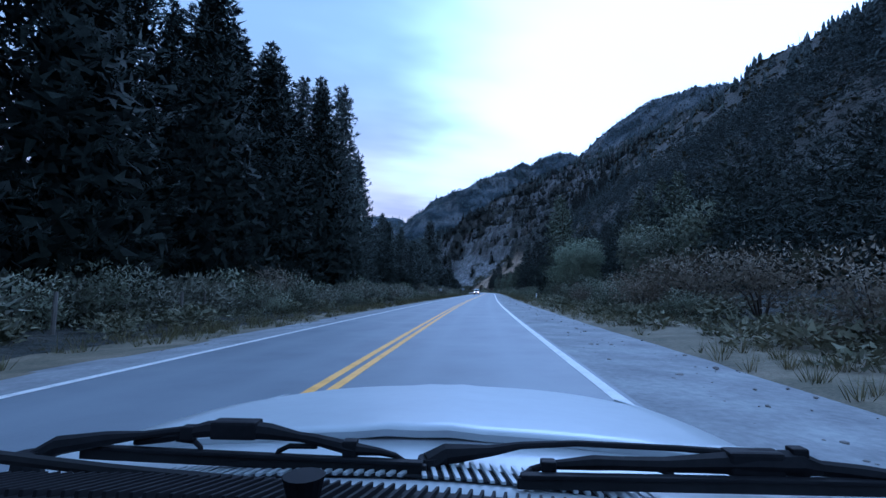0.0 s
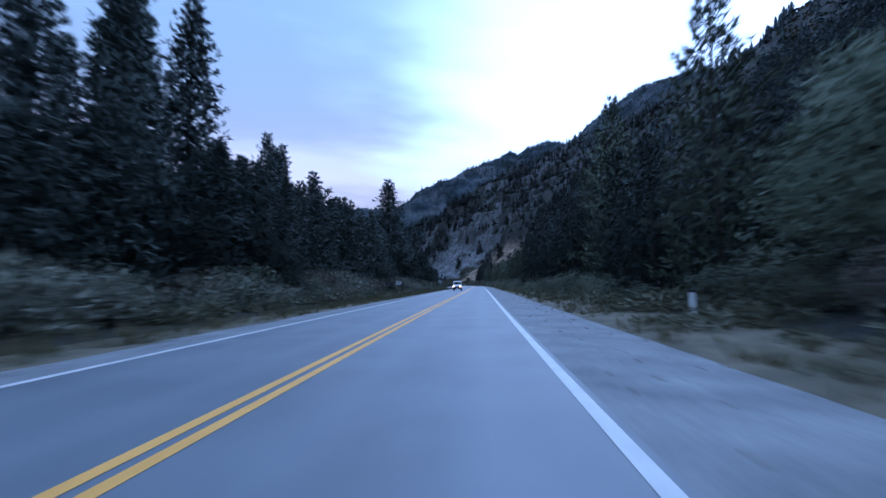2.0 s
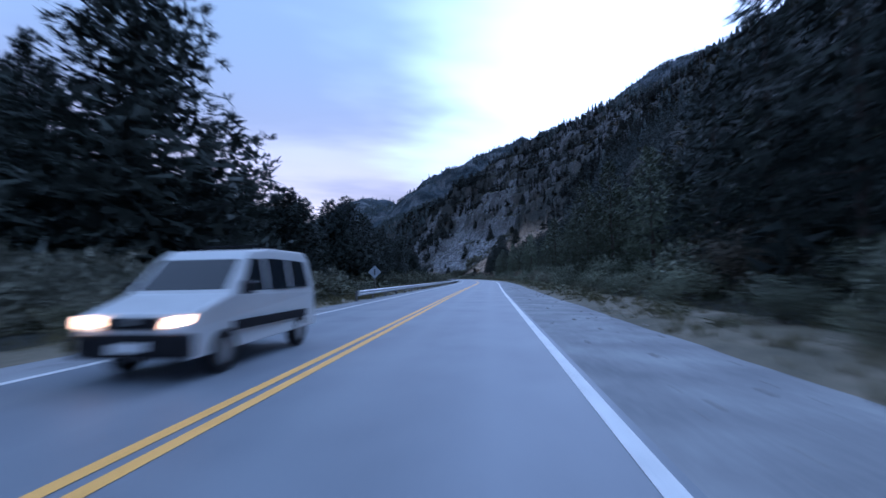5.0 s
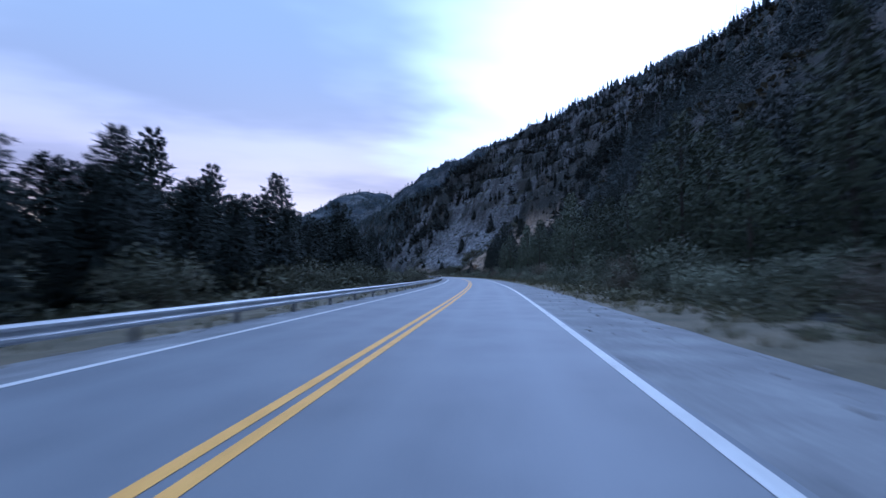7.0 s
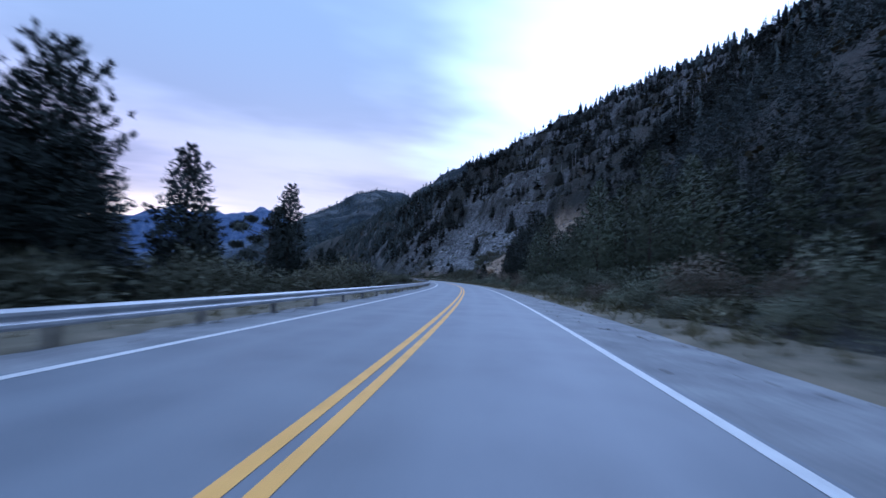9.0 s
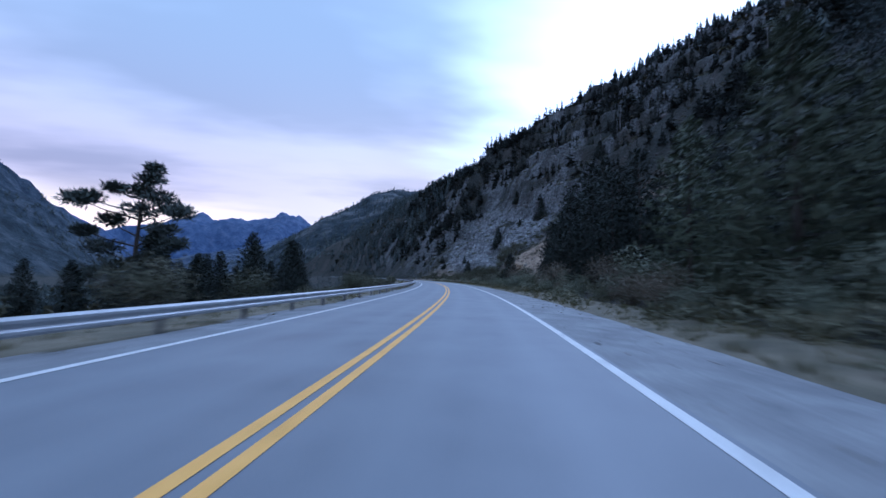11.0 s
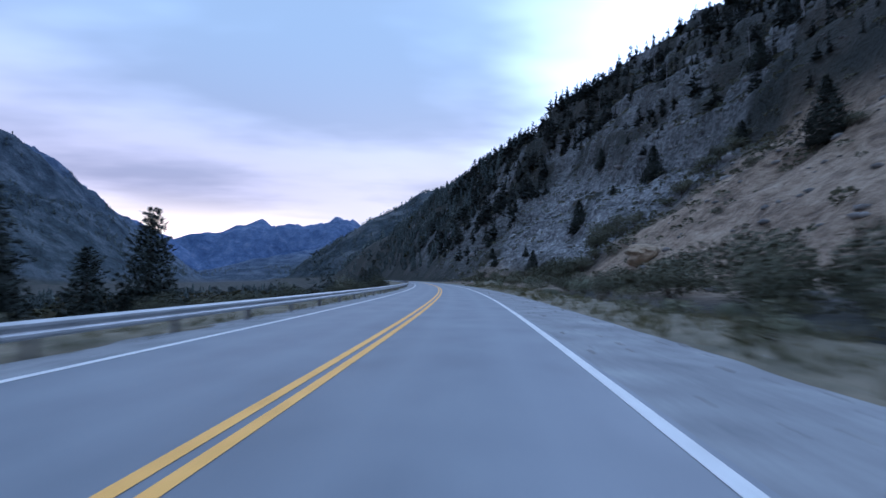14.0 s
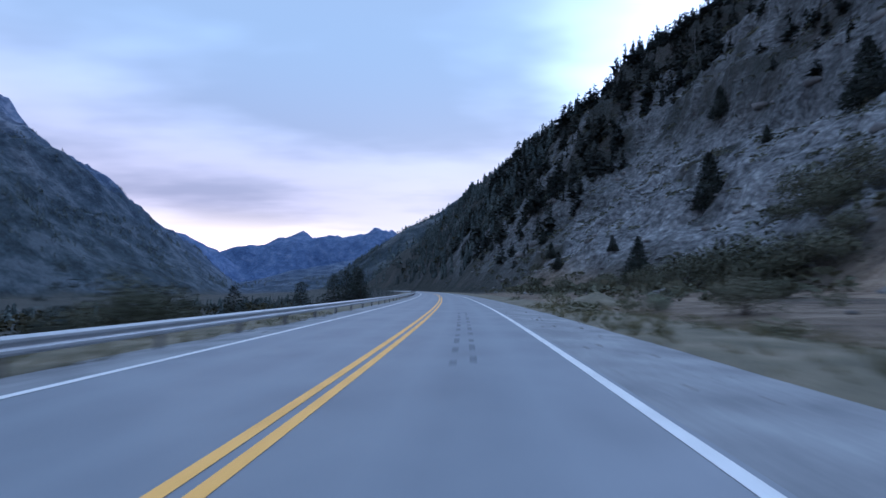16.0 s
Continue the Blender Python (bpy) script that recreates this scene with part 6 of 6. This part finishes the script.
bmesh.ops.recalc_face_normals(bm, faces=bm.faces)
bmesh.ops.bevel(bm, geom=list(bm.edges), offset=0.035, segments=2, affect="EDGES", profile=0.6)
body = part("body", bm, VAN_PAINT, van)


def pane(name, pts, mat, parent, label="", off=(0, 0, 0), thick=0.02):
    """A flat plate over corner points, a little proud of the body."""
    bm = bmesh.new()
    o = Vector(off)
    vs = [Vector(p) for p in pts]
    nrm = (vs[1] - vs[0]).cross(vs[2] - vs[0]).normalized()
    a = [bm.verts.new(p + o) for p in vs]
    b = [bm.verts.new(p + o - nrm * thick) for p in vs]
    bm.faces.new(a)
    bm.faces.new(b[::-1])
    for i in range(len(a)):
        bm.faces.new((a[i], b[i], b[(i + 1) % len(a)], a[(i + 1) % len(a)]))
    bmesh.ops.recalc_face_normals(bm, faces=bm.faces)
    return part(name, bm, mat, parent, label)


pane("windscreen", [(-0.68, 0.93, 1.13), (0.68, 0.93, 1.13), (0.61, 1.40, 1.575), (-0.61, 1.40, 1.575)], GLASS, van, "dark sloping windscreen", (0, -0.015, 0.012))
for sign in (-1, 1):
    for pts in ([(0.775, 1.18, 1.10), (0.775, 1.95, 1.10), (0.69, 1.95, 1.60), (0.69, 1.55, 1.60)], [(0.775, 2.05, 1.10), (0.775, 2.85, 1.10), (0.69, 2.85, 1.62), (0.69, 2.05, 1.62)], [(0.775, 2.97, 1.12), (0.775, 3.75, 1.12), (0.69, 3.65, 1.60), (0.69, 2.97, 1.62)]):
        pane("side_window", [(sign * x, y, z) for x, y, z in pts], GLASS, van, off=(sign * 0.012, 0, 0))
    lamp = pane("headlight", [(sign * 0.42, 0.02, 0.70), (sign * 0.72, 0.06, 0.70), (sign * 0.74, 0.10, 0.84), (sign * 0.46, 0.05, 0.82)], LAMP, van, "lit warm headlight", (0, -0.03, 0), 0.05)
    mirror = part("mirror", box(0.16, 0.10, 0.20, (sign * 0.90, 1.12, 1.16), 0.03), PLASTIC, van)
    part("side_strip", box(0.03, 2.6, 0.14, (sign * 0.80, 2.25, 0.62), 0.01), PLASTIC, van, "black rubbing strip")
    wheel(van, sign * 0.70, 0.78, 0.30, 0.18)
    wheel(van, sign * 0.70, 3.32, 0.30, 0.18)
bumper = part("bumper", box(1.56, 0.16, 0.30, (0, 0.02, 0.46), 0.05), PLASTIC, van, "dark plastic front bumper")
part("grille", box(0.80, 0.06, 0.14, (0, 0.0, 0.74), 0.015), PLASTIC, van)
part("emblem", box(0.16, 0.02, 0.08, (0, -0.035, 0.76), 0.008), RIM, van)
part("plate", box(0.46, 0.015, 0.12, (0, -0.068, 0.45), 0.004), BOARD, bumper, "plain pale plate")
part("roof_rack", tube([(-0.5, 2.2, 1.84), (0.5, 2.2, 1.84)], 0.015, 6), PLASTIC, van)
